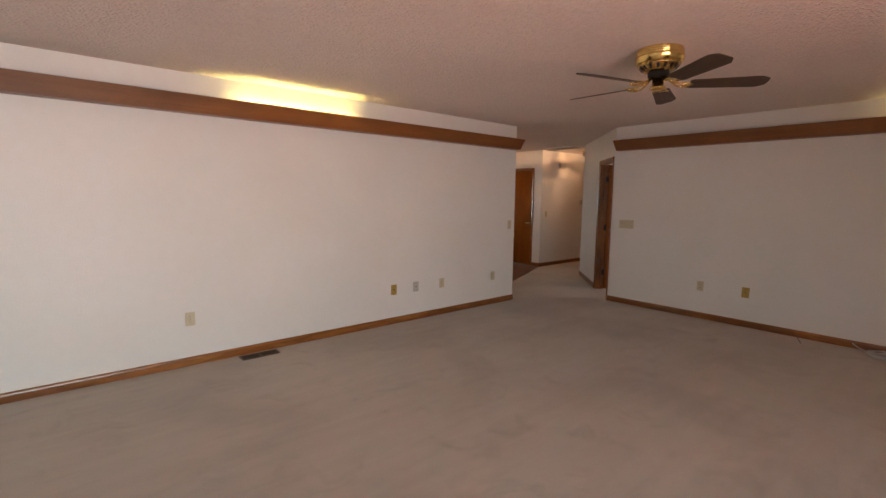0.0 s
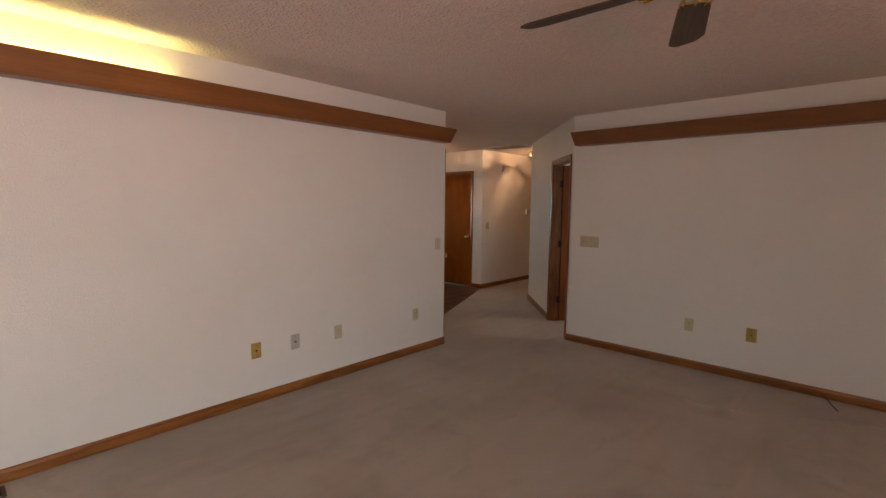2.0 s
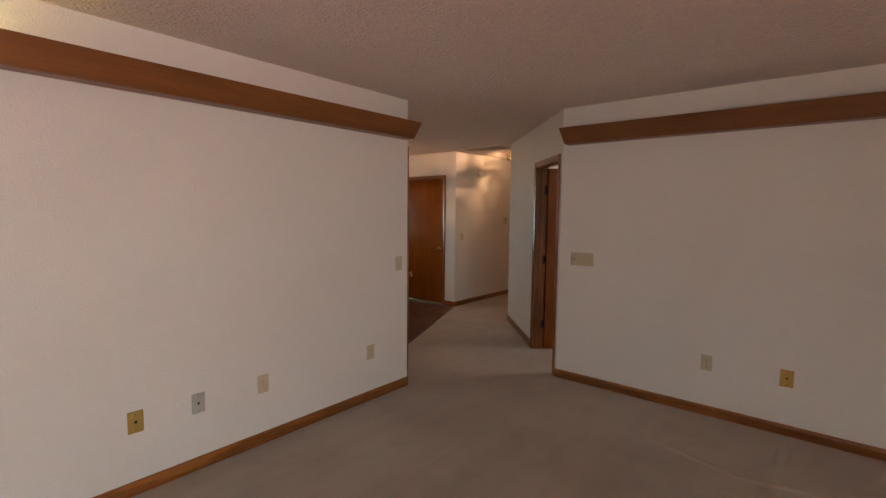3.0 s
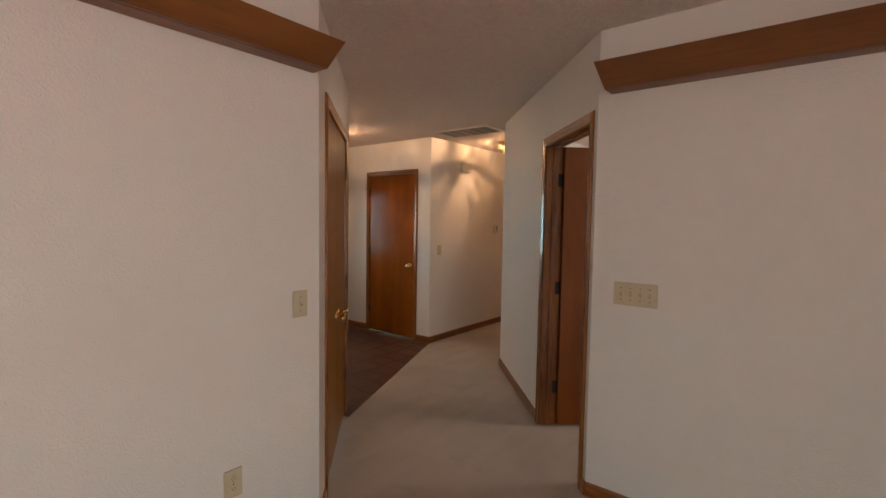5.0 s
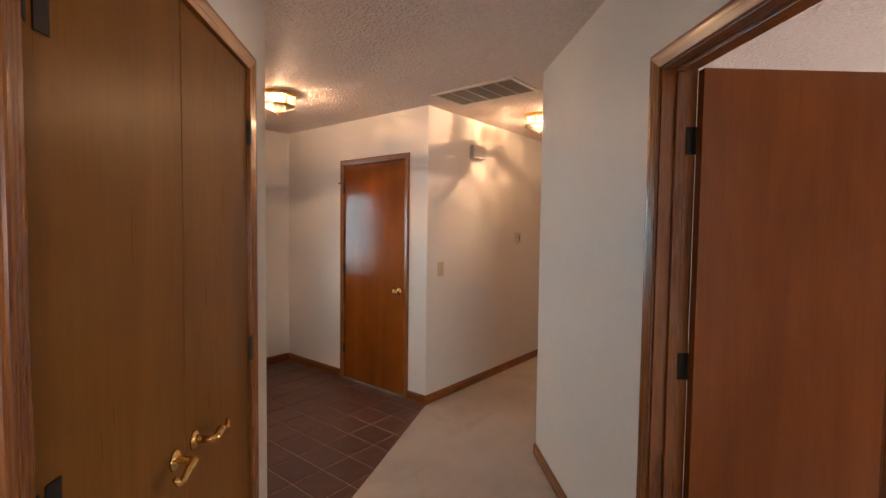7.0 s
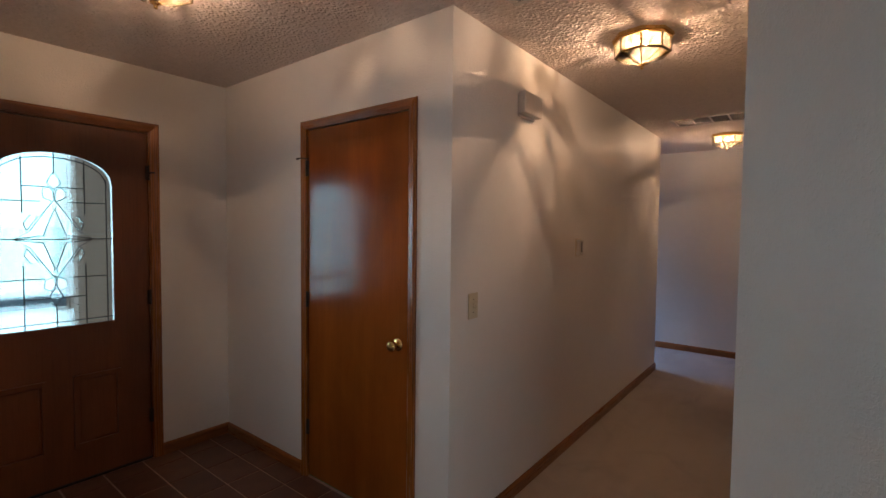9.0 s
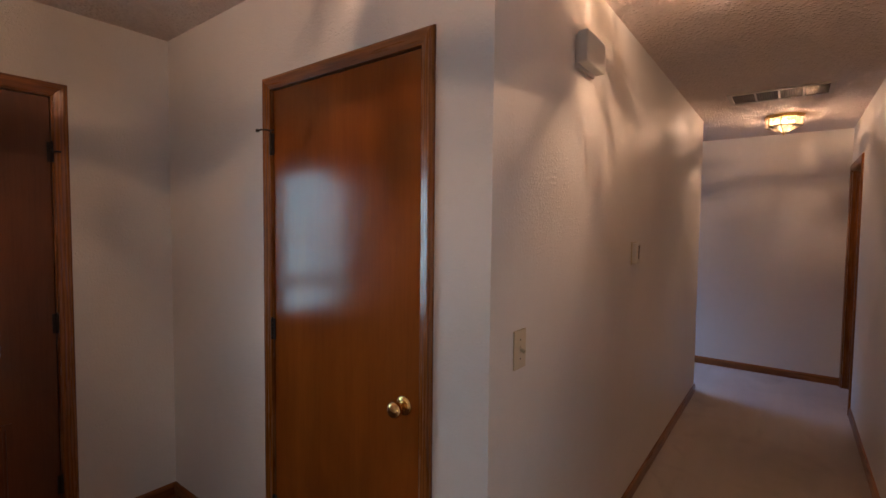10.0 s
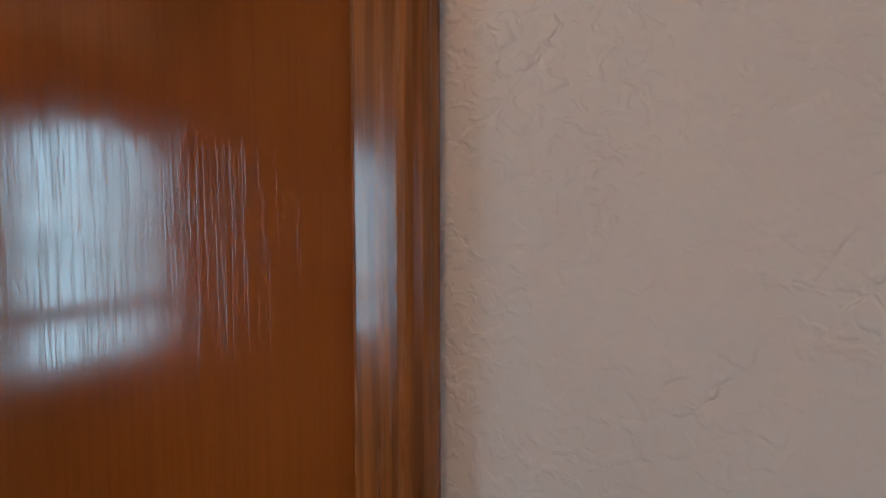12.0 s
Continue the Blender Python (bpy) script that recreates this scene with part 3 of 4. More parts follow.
def arch(w, b, s, t, n=18):
    """Outline of the glass: a low arch on square shoulders."""
    pts = [(-w, b), (w, b), (w, s)]
    for k in range(1, n):
        th = math.pi * k / n
        pts.append((w * math.cos(th), s + (t - s) * math.sin(th) ** 0.8))
    return pts + [(-w, s)]


def plate_with_hole(outer, hole, y0, y1):
    """A slab lying in x-z, y0..y1 thick, with one hole."""
    bm = bmesh.new()
    for y in (y0, y1):
        es = []
        for loop in (outer, hole):
            vs = [bm.verts.new((x, y, z)) for x, z in loop]
            es += [bm.edges.new((vs[i], vs[(i + 1) % len(vs)])) for i in range(len(vs))]
        bmesh.ops.triangle_fill(bm, use_beauty=True, edges=es)
    bm.verts.ensure_lookup_table()
    n = len(outer) + len(hole)
    for start, count in ((0, len(outer)), (len(outer), len(hole))):
        for i in range(count):
            j = (i + 1) % count
            bm.faces.new((bm.verts[start + i], bm.verts[start + j], bm.verts[n + start + j], bm.verts[n + start + i]))
    return bm


glass_outline = [(fc + x, z) for x, z in arch(GW, GB, GS, GT)]
front = part("slab", plate_with_hole([(fa + 0.003, 0.014), (fb - 0.003, 0.014), (fb - 0.003, 2.042), (fa + 0.003, 2.042)], glass_outline, 0.012, 0.056), FRONT_WOOD, d6)
rim = plate_with_hole([(fc + x, z) for x, z in arch(GW + 0.018, GB - 0.018, GS, GT + 0.016)], [(fc + x, z) for x, z in arch(GW - 0.006, GB + 0.006, GS, GT - 0.006)], 0.004, 0.0135)
part("glazing_bead", rim, FRONT_WOOD, front)
for px in (-0.175, 0.175):
    w, z0, z1 = 0.115, 0.205, 0.620
    part("panel", box(bmesh.new(), (fc + px - w + 0.03, 0.007, z0 + 0.03), (fc + px + w - 0.03, 0.0135, z1 - 0.03), 0.003), FRONT_WOOD, front)
    part("panel_moulding", plate_with_hole([(fc + px - w, z0), (fc + px + w, z0), (fc + px + w, z1), (fc + px - w, z1)], [(fc + px - w + 0.02, z0 + 0.02), (fc + px + w - 0.02, z0 + 0.02), (fc + px + w - 0.02, z1 - 0.02), (fc + px - w + 0.02, z1 - 0.02)], -0.004, 0.0135), FRONT_WOOD, front)
gl = bmesh.new()
lo = [gl.verts.new((fc + x, 0.030, z)) for x, z in arch(GW + 0.004, GB - 0.004, GS, GT + 0.004)]
hi = [gl.verts.new((fc + x, 0.036, z)) for x, z in arch(GW + 0.004, GB - 0.004, GS, GT + 0.004)]
gl.faces.new(lo)
gl.faces.new(hi[::-1])
pane = part("pane", gl, PANE, d6, "rippled pale blue-green leaded glass")
pane.visible_shadow = False


def came(pts, r=0.0031):
    tube_bm = tube(bmesh.new(), [(fc + x, 0.028, z) for x, z in pts], r, 5)
    return part("came", tube_bm, LEAD, d6)


def petal(cx, cz, pts):
    """A bevelled clear piece, mirrored outline, with its lead."""
    bm = bmesh.new()
    vs = [bm.verts.new((fc + cx + x, 0.027, cz + z)) for x, z in pts]
    mid = bm.verts.new((fc + cx + sum(p[0] for p in pts) / len(pts), 0.022, cz + sum(p[1] for p in pts) / len(pts)))
    for i in range(len(vs)):
        bm.faces.new((vs[i], vs[(i + 1) % len(vs)], mid))
    p = part("bevel", bm, BEVEL_GLASS, d6)
    p.visible_shadow = False
    came([(cx + x, cz + z) for x, z in pts + pts[:1]], 0.0029)


gm = 1.395
came([(-GW, gm), (GW, gm)])
came([(0, GB), (0, gm - 0.36)])
came([(0, gm + 0.36), (0, GT)])
for sx in (-1, 1):
    came([(sx * 0.135, GB), (sx * 0.135, gm - 0.14)])
    came([(sx * 0.135, gm + 0.14), (sx * 0.135, GT - 0.035)])
    came([(sx * (GW - 0.03), GB), (sx * (GW - 0.03), GS + 0.05)])
    came([(sx * 0.135, gm + 0.285), (sx * 0.02, gm + 0.285)])
    came([(sx * (GW - 0.03), gm + 0.205), (sx * 0.06, gm + 0.205)])
    came([(sx * (GW - 0.03), gm - 0.215), (sx * 0.05, gm - 0.215)])
    came([(sx * 0.135, gm - 0.325), (sx * 0.03, gm - 0.325)])
    for sz in (-1, 1):
        petal(0, gm, [(sx * 0.05, sz * 0.02), (sx * 0.165, sz * 0.004), (sx * 0.105, sz * 0.045), (sx * 0.055, sz * 0.13), (sx * 0.012, sz * 0.20), (sx * 0.004, sz * 0.16)])
        petal(0, gm, [(sx * 0.118, sz * 0.048), (sx * 0.130, sz * 0.085), (sx * 0.105, sz * 0.128), (sx * 0.07, sz * 0.125)])
        petal(0, gm, [(sx * 0.004, sz * 0.205), (sx * 0.045, sz * 0.225), (sx * 0.052, sz * 0.265), (sx * 0.022, sz * 0.285), (sx * 0.004, sz * 0.26)])
for sz in (-1, 1):
    petal(0, gm, [(0, sz * 0.27), (0.03, sz * 0.31), (0, sz * 0.375), (-0.03, sz * 0.31)])
came([(x * (GW - 0.028) / GW, GS + (z - GS) * 0.84) for x, z in arch(GW, GB, GS, GT)[2:]])
came([(-GW, GB + 0.03), (GW, GB + 0.03)])
for z in (0.28, 1.03, 1.80):
    hinge(d6, fb, -0.004, z, -1)
st = bmesh.new()
tube(st, [(fb, -0.004, 1.80), (fb + 0.012, -0.03, 1.803), (fb + 0.02, -0.045, 1.80)], 0.004, 8)
part("door_stop", st, DARK_BRASS, d6, "bent metal hinge-pin door stop")
part("threshold", boxed((fa, 0.0, 0.0), (fb, 0.15, 0.012), 0.003), DARK_BRASS, d6, "dark metal threshold strip")

# ---- living room: light coves ----


def cove(p0, p1, label, end_at, foot, lean):
    """Wooden light cove: bottom board, front board and a slanted end board at one end of the run."""
    m, length = frame_on(p0, p1)
    root = thing("light_cove", m, label, "light cove", "light coves", "structure")
    z0, z1, depth, t = 2.112, 2.256, 0.107, 0.019
    sgn = 1 if end_at == 1 else -1
    e0 = length - foot if end_at == 1 else foot    # foot of the slanted end
    far = 0.0 if end_at == 1 else length
    def run(name, ys, zs):
        """A board with a leaning end: ys, zs give its four-cornered section."""
        bm = bmesh.new()
        a = [bm.verts.new((e0 + sgn * lean * (z - z0) / (z1 - z0), y, z)) for y, z in zip(ys, zs)]
        b = [bm.verts.new((far, y, z)) for y, z in zip(ys, zs)]
        bm.faces.new(a)
        bm.faces.new(b)
        for i in range(4):
            bm.faces.new((a[i], a[(i + 1) % 4], b[(i + 1) % 4], b[i]))
        bmesh.ops.recalc_face_normals(bm, faces=bm.faces[:])
        bmesh.ops.bevel(bm, geom=bm.edges[:], offset=0.0022, segments=2, affect="EDGES")
        return part(name, bm, COVE_WOOD, root)
    run("front_board", (-depth, -depth, -depth + t, -depth + t), (z0, z1, z1, z0))
    run("bottom_board", (-depth + t + 0.0005, -depth + t + 0.0005, -0.001, -0.001), (z0, z0 + t, z0 + t, z0))
    bm = bmesh.new()
    sh = -sgn * 0.02
    sec = [(-depth + t + 0.001, z0 + t + 0.001), (-depth + t + 0.001, z1), (-0.001, z1), (-0.001, z0 + t + 0.001)]
    quads = []
    for off in (-sgn * 0.003, sh):
        quads.append([bm.verts.new((e0 + off + sgn * lean * (z - z0) / (z1 - z0), y, z)) for y, z in sec])
    bm.faces.new(quads[0])
    bm.faces.new(quads[1])
    for i in range(4):
        bm.faces.new((quads[0][i], quads[0][(i + 1) % 4], quads[1][(i + 1) % 4], quads[1][i]))
    part("end_board", bm, COVE_WOOD, root)
    return root, m


cove_l, ml = cove((W0, Y_L), A, "long brown stained wooden light cove on the wall", 1, 0.033, 0.100)
cove_r, mr = cove(C, (X_R, S0), "long brown stained wooden light cove on the wall", 0, 0.066, 0.060)


def tube_light(m, s0, s1):
    """Fluorescent batten lying in a cove."""
    root = thing("tube_light", m @ Matrix.Translation((s0, -0.045, 2.1315)), "lit fluorescent tube light lying hidden in the wooden cove", "tube light", "cove tube lights")
    n = s1 - s0
    part("body", boxed((0, -0.028, 0), (n, 0.028, 0.045), 0.003), WHITE_PLASTIC, root)
    for x in (0.012, n - 0.012):
        part("socket", boxed((x - 0.008, -0.014, 0.045), (x + 0.008, 0.014, 0.088), 0.002), WHITE_PLASTIC, root)
    bm = lathe(bmesh.new(), [(0, 0.02), (0.0127, 0.02), (0.0127, n - 0.02), (0, n - 0.02)], 12, Matrix.Translation((0, 0, 0.072)) @ Matrix.Rotation(radians(90), 4, "Y"))
    part("tube", bm, TUBE, root, "glowing fluorescent tube")


tube_light(ml, 1.35 - W0, 2.55 - W0)
tube_light(mr, 3.724 - 0.85, 3.724 + 0.35)

# ---- ceiling fan ----
fan = thing("ceiling_fan", pose(3.20, 1.79, H), "flush-mounted polished brass ceiling fan with five dark wooden blades", "ceiling fan")
part("canopy", lathe(bmesh.new(), [(0, 0), (0.140, 0), (0.1435, -0.008), (0.1458, -0.014), (0.1424, -0.017), (0.1469, -0.020), (0.1469, -0.027), (0.1435, -0.030), (0.1480, -0.033), (0.1480, -0.040), (0.1435, -0.044), (0.1514, -0.048), (0.1503, -0.056), (0.1435, -0.088), (0.1367, -0.094), (0, -0.094)], 48), BRASS, fan, "", True)
bm = lathe(bmesh.new(), [(0, -0.095), (0.1322, -0.095), (0.1277, -0.104), (0.094, -0.136), (0.076, -0.142), (0, -0.142)], 40)
part("motor_housing", bm, plain("vented_brass", (0.62, 0.45, 0.2), 0.25, 1.0, 0.2, 30), fan, "", True)
for k in range(16):
    a = 2 * math.pi * k / 16
    bm = boxed((-0.015, -0.008, -0.003), (0.015, 0.008, 0.003), 0.002)
    bmesh.ops.transform(bm, matrix=Matrix.Rotation(a, 4, "Z") @ Matrix.Translation((0.111, 0, -0.1195)) @ Matrix.Rotation(radians(-46), 4, "Y"), verts=bm.verts)
    part("vent_slot", bm, DARK, fan)
part("rotor", lathe(bmesh.new(), [(0, -0.142), (0.066, -0.142), (0.066, -0.172), (0.05, -0.180), (0, -0.180)], 32), DARK, fan, "", True)
part("switch_housing", lathe(bmesh.new(), [(0, -0.180), (0.036, -0.180), (0.036, -0.232), (0.050, -0.239), (0.048, -0.250), (0.02, -0.259), (0, -0.260)], 32), BRASS, fan, "", True)
BLADE_ARM = bmesh.new()
for s in (-1, 1):
    tube(BLADE_ARM, [(0.052, s * 0.006, -0.1960), (0.085, s * 0.014, -0.2210), (0.125, s * 0.034, -0.2420), (0.165, s * 0.042, -0.2460), (0.205, s * 0.030, -0.2420)], 0.0062, 8)
    tube(BLADE_ARM, [(0.165, s * 0.042, -0.2460), (0.180, s * 0.050, -0.2450), (0.192, s * 0.046, -0.2440)], 0.0055, 8)
tube(BLADE_ARM, [(0.145, 0.0, -0.2420), (0.175, 0.0, -0.2470), (0.205, 0.0, -0.2440)], 0.0055, 8)
box(BLADE_ARM, (0.158, -0.044, -0.2495), (0.172, 0.044, -0.2445))
bmesh.ops.translate(BLADE_ARM, vec=(0, 0, 0.016), verts=BLADE_ARM.verts)
arm_mesh = finish(BLADE_ARM, "blade_arm", BRASS, True)
BLADE = bmesh.new()
out = [(0.190, -0.047), (0.205, -0.055), (0.590, -0.071), (0.602, -0.068), (0.642, -0.044), (0.648, -0.034), (0.648, 0.034), (0.642, 0.044), (0.602, 0.068), (0.590, 0.071), (0.205, 0.055), (0.190, 0.047)]
prism(BLADE, out, -0.003, 0.003)
bmesh.ops.transform(BLADE, matrix=Matrix.Translation((0, 0, -0.222)) @ Matrix.Rotation(radians(-13), 4, "X"), verts=BLADE.verts)
blade_mesh = finish(BLADE, "blade", BLADE_WOOD)
for k in range(5):
    turn = Matrix.Rotation(radians(19 + 72 * k), 4, "Z")
    arm = new("blade_arm", arm_mesh)
    arm.parent, arm.matrix_basis = fan, turn
    bl = new("blade", blade_mesh)
    bl.parent = arm
    tagged(bl, "dark brown wood-grain fan blade")

# ---- ceiling lamps ----


def octagon(r, z, turn=22.5):
    return [(r * math.cos(radians(turn + 45 * i)), r * math.sin(radians(turn + 45 * i)), z) for i in range(8)]


def pane_mesh(corners):
    bm = bmesh.new()
    vs = [Vector(c) for c in corners]
    nrm = (vs[1] - vs[0]).cross(vs[2] - vs[0]).normalized()
    a = [bm.verts.new(v) for v in vs]
    b = [bm.verts.new(v - nrm * 0.003) for v in vs]
    bm.faces.new(a)
    bm.faces.new(b[::-1])
    for i in range(len(a)):
        bm.faces.new((a[i], a[(i + 1) % len(a)], b[(i + 1) % len(a)], b[i]))
    return bm


def ceiling_lamp(x, y, turn):
    root = thing("ceiling_lamp", pose(x, y, H, 0, 0, turn), "lit octagonal brass ceiling lamp with clear glass panes", "ceiling lamp", "octagonal ceiling lamps")
    bm = bmesh.new()
    prism(bm, [p[:2] for p in octagon(0.143, 0)], -0.014, 0)
    prism(bm, [p[:2] for p in octagon(0.137, 0)], -0.026, -0.0142)
    part("base_plate", bm, BRASS, root)
    top, low, tip = octagon(0.128, -0.027), octagon(0.128, -0.090), octagon(0.014, -0.138)
    for i in range(8):
        j = (i + 1) % 8
        for name, quad in (("side_pane", (top[i], top[j], low[j], low[i])), ("lower_pane", (low[i], low[j], tip[j], tip[i]))):
            part(name, pane_mesh(quad), LAMP_GLASS, root)
        part("edge_bar", tube(bmesh.new(), [top[i], low[i]], 0.0052, 6), AGED_BRASS, root)
        part("edge_bar", tube(bmesh.new(), [low[i], low[j]], 0.0052, 6), AGED_BRASS, root)
        part("edge_bar", tube(bmesh.new(), [low[i], tip[i]], 0.0036, 6), AGED_BRASS, root)
    part("finial", lathe(bmesh.new(), [(0, -0.134), (0.018, -0.135), (0.020, -0.141), (0.010, -0.145), (0.006, -0.152), (0.008, -0.158), (0, -0.163)], 20), BRASS, root, "", True)
    for s in (-1, 1):
        place = Matrix.Translation((s * 0.055, 0, -0.060)) @ Matrix.Rotation(radians(s * -80), 4, "Y")
        b = part("bulb", lathe(bmesh.new(), [(0, -0.022), (0.006, -0.017), (0.012, -0.005), (0.0145, 0.006), (0.012, 0.022), (0.009, 0.036), (0, 0.036)], 14, place), LAMP_GLASS, root, "clear candle light bulb", True)
        b.visible_shadow = False
        part("filament", lathe(bmesh.new(), [(0, -0.006), (0.0038, -0.005), (0.0046, 0.002), (0.0038, 0.009), (0, 0.010)], 10, place), BULB, b, "glowing filament", True)
        part("socket", lathe(bmesh.new(), [(0, 0.037), (0.014, 0.037), (0.014, 0.050), (0, 0.050)], 12, Matrix.Translation((s * 0.055, 0, -0.060)) @ Matrix.Rotation(radians(s * -80), 4, "Y")), BRASS, b)


ceiling_lamp(7.055, 7.055, 20)
ceiling_lamp(8.79, 5.80, 35)
ceiling_lamp(11.715, 5.78, 15)

# ---- ceiling grilles ----


def ceiling_grille(x0, y0, x1, y1, bays, label, tilt, slat_mat):
    """Return-air grille with slats across its short side, hung under the ceiling."""
    root = thing("ceiling_grille", pose((x0 + x1) / 2, (y0 + y1) / 2, H), label, "air grille", "return-air grilles")
    w, n = (x1 - x0) / 2, (y1 - y0) / 2
    # black sheet painted for the shade of the duct above
    part("shade_backing", boxed((-w + 0.01, -n + 0.01, -0.003), (w - 0.01, n - 0.01, -0.0005)), DARK, root)
    f = 0.028
    for lo, hi in (((-w, -n, -0.012), (-w + f, n, -0.0003)), ((w - f, -n, -0.012), (w, n, -0.0003)), ((-w + f, -n, -0.012), (w - f, -n + f, -0.0003)), ((-w + f, n - f, -0.012), (w - f, n, -0.0003))):
        part("frame", boxed(lo, hi, 0.003), GRILLE_WHITE, root)
    for k in range(1, bays):
        y = -n + f + (2 * n - 2 * f) * k / bays
        part("bar", boxed((-w + f, y - 0.006, -0.011), (w - f, y + 0.006, -0.003), 0.001), GRILLE_WHITE, root)
    step = 0.0135
    count = int((2 * n - 2 * f) / step)
    sb = bmesh.new()
    box(sb, (-w + f, -0.006, -0.0005), (w - f, 0.006, 0.0005))
    bmesh.ops.transform(sb, matrix=Matrix.Rotation(radians(tilt), 4, "X"), verts=sb.verts)
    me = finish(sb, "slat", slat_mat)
    for k in range(count):
        s = new("slat", me)
        s.parent = root
        s.location = (0, -n + f + step * (k + 0.5), -0.0075)


# slat colours are darkened so that both grilles' openings read as shaded
ceiling_grille(7.745, 5.455, 8.12, 6.14, 5, "white painted metal return-air grille on the ceiling", -40, SLAT_SHADED)
ceiling_grille(10.735, 5.50, 11.05, 6.10, 4, "white metal ceiling grille with dark openings", 30, REGISTER_AND_SHADE)

# ---- wall plates ----


def plate(name, p0, p1, s, z, w, h, mat, label, category, kind):
    m, _ = frame_on(p0, p1)
    root = thing(name, m @ Matrix.Translation((s, 0, z)), label, category, "wall plates")
    bm = bmesh.new()
    box(bm, (-w / 2, -0.0065, -h / 2), (w / 2, -0.0004, h / 2), 0.0022)
    part("cover", bm, mat, root)
    def screw(x, zz):
        part("screw", lathe(bmesh.new(), [(0, 0.0016), (0.0025, 0.0012), (0.003, 0), (0, 0)], 10, Matrix.Translation((x, -0.0064, zz)) @ Matrix.Rotation(radians(90), 4, "X")), DARK_BRASS, root)
    if kind == "duplex":
        screw(0, 0)
        for dz in (-0.0195, 0.0195):
            f = part("socket_face", lathe(bmesh.new(), [(0, 0.0022), (0.0145, 0.002), (0.016, 0), (0, 0)], 18, Matrix.Translation((0, -0.0063, dz)) @ Matrix.Rotation(radians(90), 4, "X")), mat, root)
            for dx in (-0.006, 0.006):
                part("slot", boxed((dx - 0.0011, -0.0090, dz - 0.003), (dx + 0.0011, -0.0080, dz + 0.005)), DARK, f)
            part("slot", boxed((-0.0018, -0.0090, dz - 0.0105), (0.0018, -0.0080, dz - 0.007)), DARK, f)
    elif kind == "coax":
        part("jack", lathe(bmesh.new(), [(0, 0.010), (0.003, 0.010), (0.0046, 0.009), (0.0046, 0.002), (0.0075, 0.002), (0.0075, 0), (0, 0)], 14, Matrix.Translation((0, -0.0062, 0)) @ Matrix.Rotation(radians(90), 4, "X")), DARK_BRASS, root, "small dark metal cable jack")
        screw(0, 0.042)
        screw(0, -0.042)
    elif kind == "blank":
        screw(0, 0.03)
        screw(0, -0.03)
    else:
        gangs = int(kind)
        for g in range(gangs):
            x = (g - (gangs - 1) / 2) * 0.046
            part("toggle_slot", boxed((x - 0.0052, -0.0072, -0.012), (x + 0.0052, -0.0060, 0.012), 0.0005), plain("toggle_bezel", (0.45, 0.38, 0.25), 0.5) if "toggle_bezel" not in bpy.data.materials else bpy.data.materials["toggle_bezel"], root)
            tb = box(bmesh.new(), (-0.004, -0.018, -0.005), (0.004, 0.0, 0.005), 0.0015)
            bmesh.ops.transform(tb, matrix=Matrix.Translation((x, -0.0068, 0)) @ Matrix.Rotation(radians(24 if g % 2 == 0 else -24), 4, "X"), verts=tb.verts)
            part("toggle", tb, mat, root)
            screw(x, 0.030)
            screw(x, -0.030)
    return root


GREY_PLATE = plain("grey_white_plastic", (0.46, 0.45, 0.41), 0.4, 0.0, 0.05, 20)
LN = ((W0, Y_L), A)
for x, z, mat, kind, lab in ((0.945, 0.405, IVORY, "duplex", "ivory duplex power outlet low on the wall"), (3.037, 0.397, GOLD_PLATE, "coax", "brass-coloured cable jack plate low on the wall"), (3.355, 0.397, GREY_PLATE, "coax", "grey-white cable jack plate low on the wall"), (3.757, 0.396, IVORY, "duplex", "ivory duplex power outlet low on the wall"), (4.675, 0.393, IVORY, "duplex", "ivory duplex power outlet near the wall's end")):
    plate("wall_outlet", *LN, x - W0, z, 0.075, 0.118, mat, lab, "wall outlet", kind)
plate("light_switch", *LN, 4.990 - W0, 1.083, 0.075, 0.120, IVORY, "ivory single toggle light switch on the wall", "light switch", "1")
LE = (C, (X_R, S0))
plate("light_switch", *LE, 3.724 - 3.505, 1.113, 0.208, 0.116, IVORY, "ivory four-gang toggle light switch on the wall", "light switch", "4")
plate("wall_outlet", *LE, 3.724 - 2.500, 0.405, 0.075, 0.118, IVORY, "ivory blank outlet plate low on the wall", "wall outlet", "duplex")
plate("wall_outlet", *LE, 3.724 - 2.010, 0.402, 0.078, 0.120, GOLD_PLATE, "brass-coloured cable jack plate low on the wall", "wall outlet", "coax")
LH = ((X_F, Y_H), (X_N, Y_H))
plate("light_switch", *LH, 8.138 - X_F, 1.112, 0.075, 0.122, IVORY, "ivory toggle light switch on the hallway wall", "light switch", "1")

# door chime and thermostat in the hallway
m, _ = frame_on(*LH)
chime = thing("door_chime", m @ Matrix.Translation((8.625 - X_F, 0, 2.145)), "white plastic door chime box high on the wall", "door chime")
bm = boxed((-0.100, -0.052, -0.055), (0.100, -0.012, 0.060), 0.006)
part("cover", bm, WHITE_PLASTIC, chime)
part("back_plate", boxed((-0.088, -0.013, -0.066), (0.088, -0.0005, 0.052), 0.002), WHITE_PLASTIC, chime)
thermo = thing("thermostat", m @ Matrix.Translation((9.40 - X_F, 0, 1.357)), "small ivory thermostat with a dark slot on the wall", "thermostat")
part("base", boxed((-0.040, -0.006, -0.058), (0.040, -0.0005, 0.058), 0.002), IVORY, thermo)
part("cover", boxed((-0.036, -0.030, -0.054), (0.036, -0.0062, 0.054), 0.004), WHITE_PLASTIC, thermo)
part("dial", boxed((-0.007, -0.032, -0.030), (0.007, -0.0295, 0.034), 0.0008), DARK, thermo)
part("lever", boxed((-0.012, -0.034, 0.036), (0.012, -0.0297, 0.041), 0.0008), DARK, thermo)

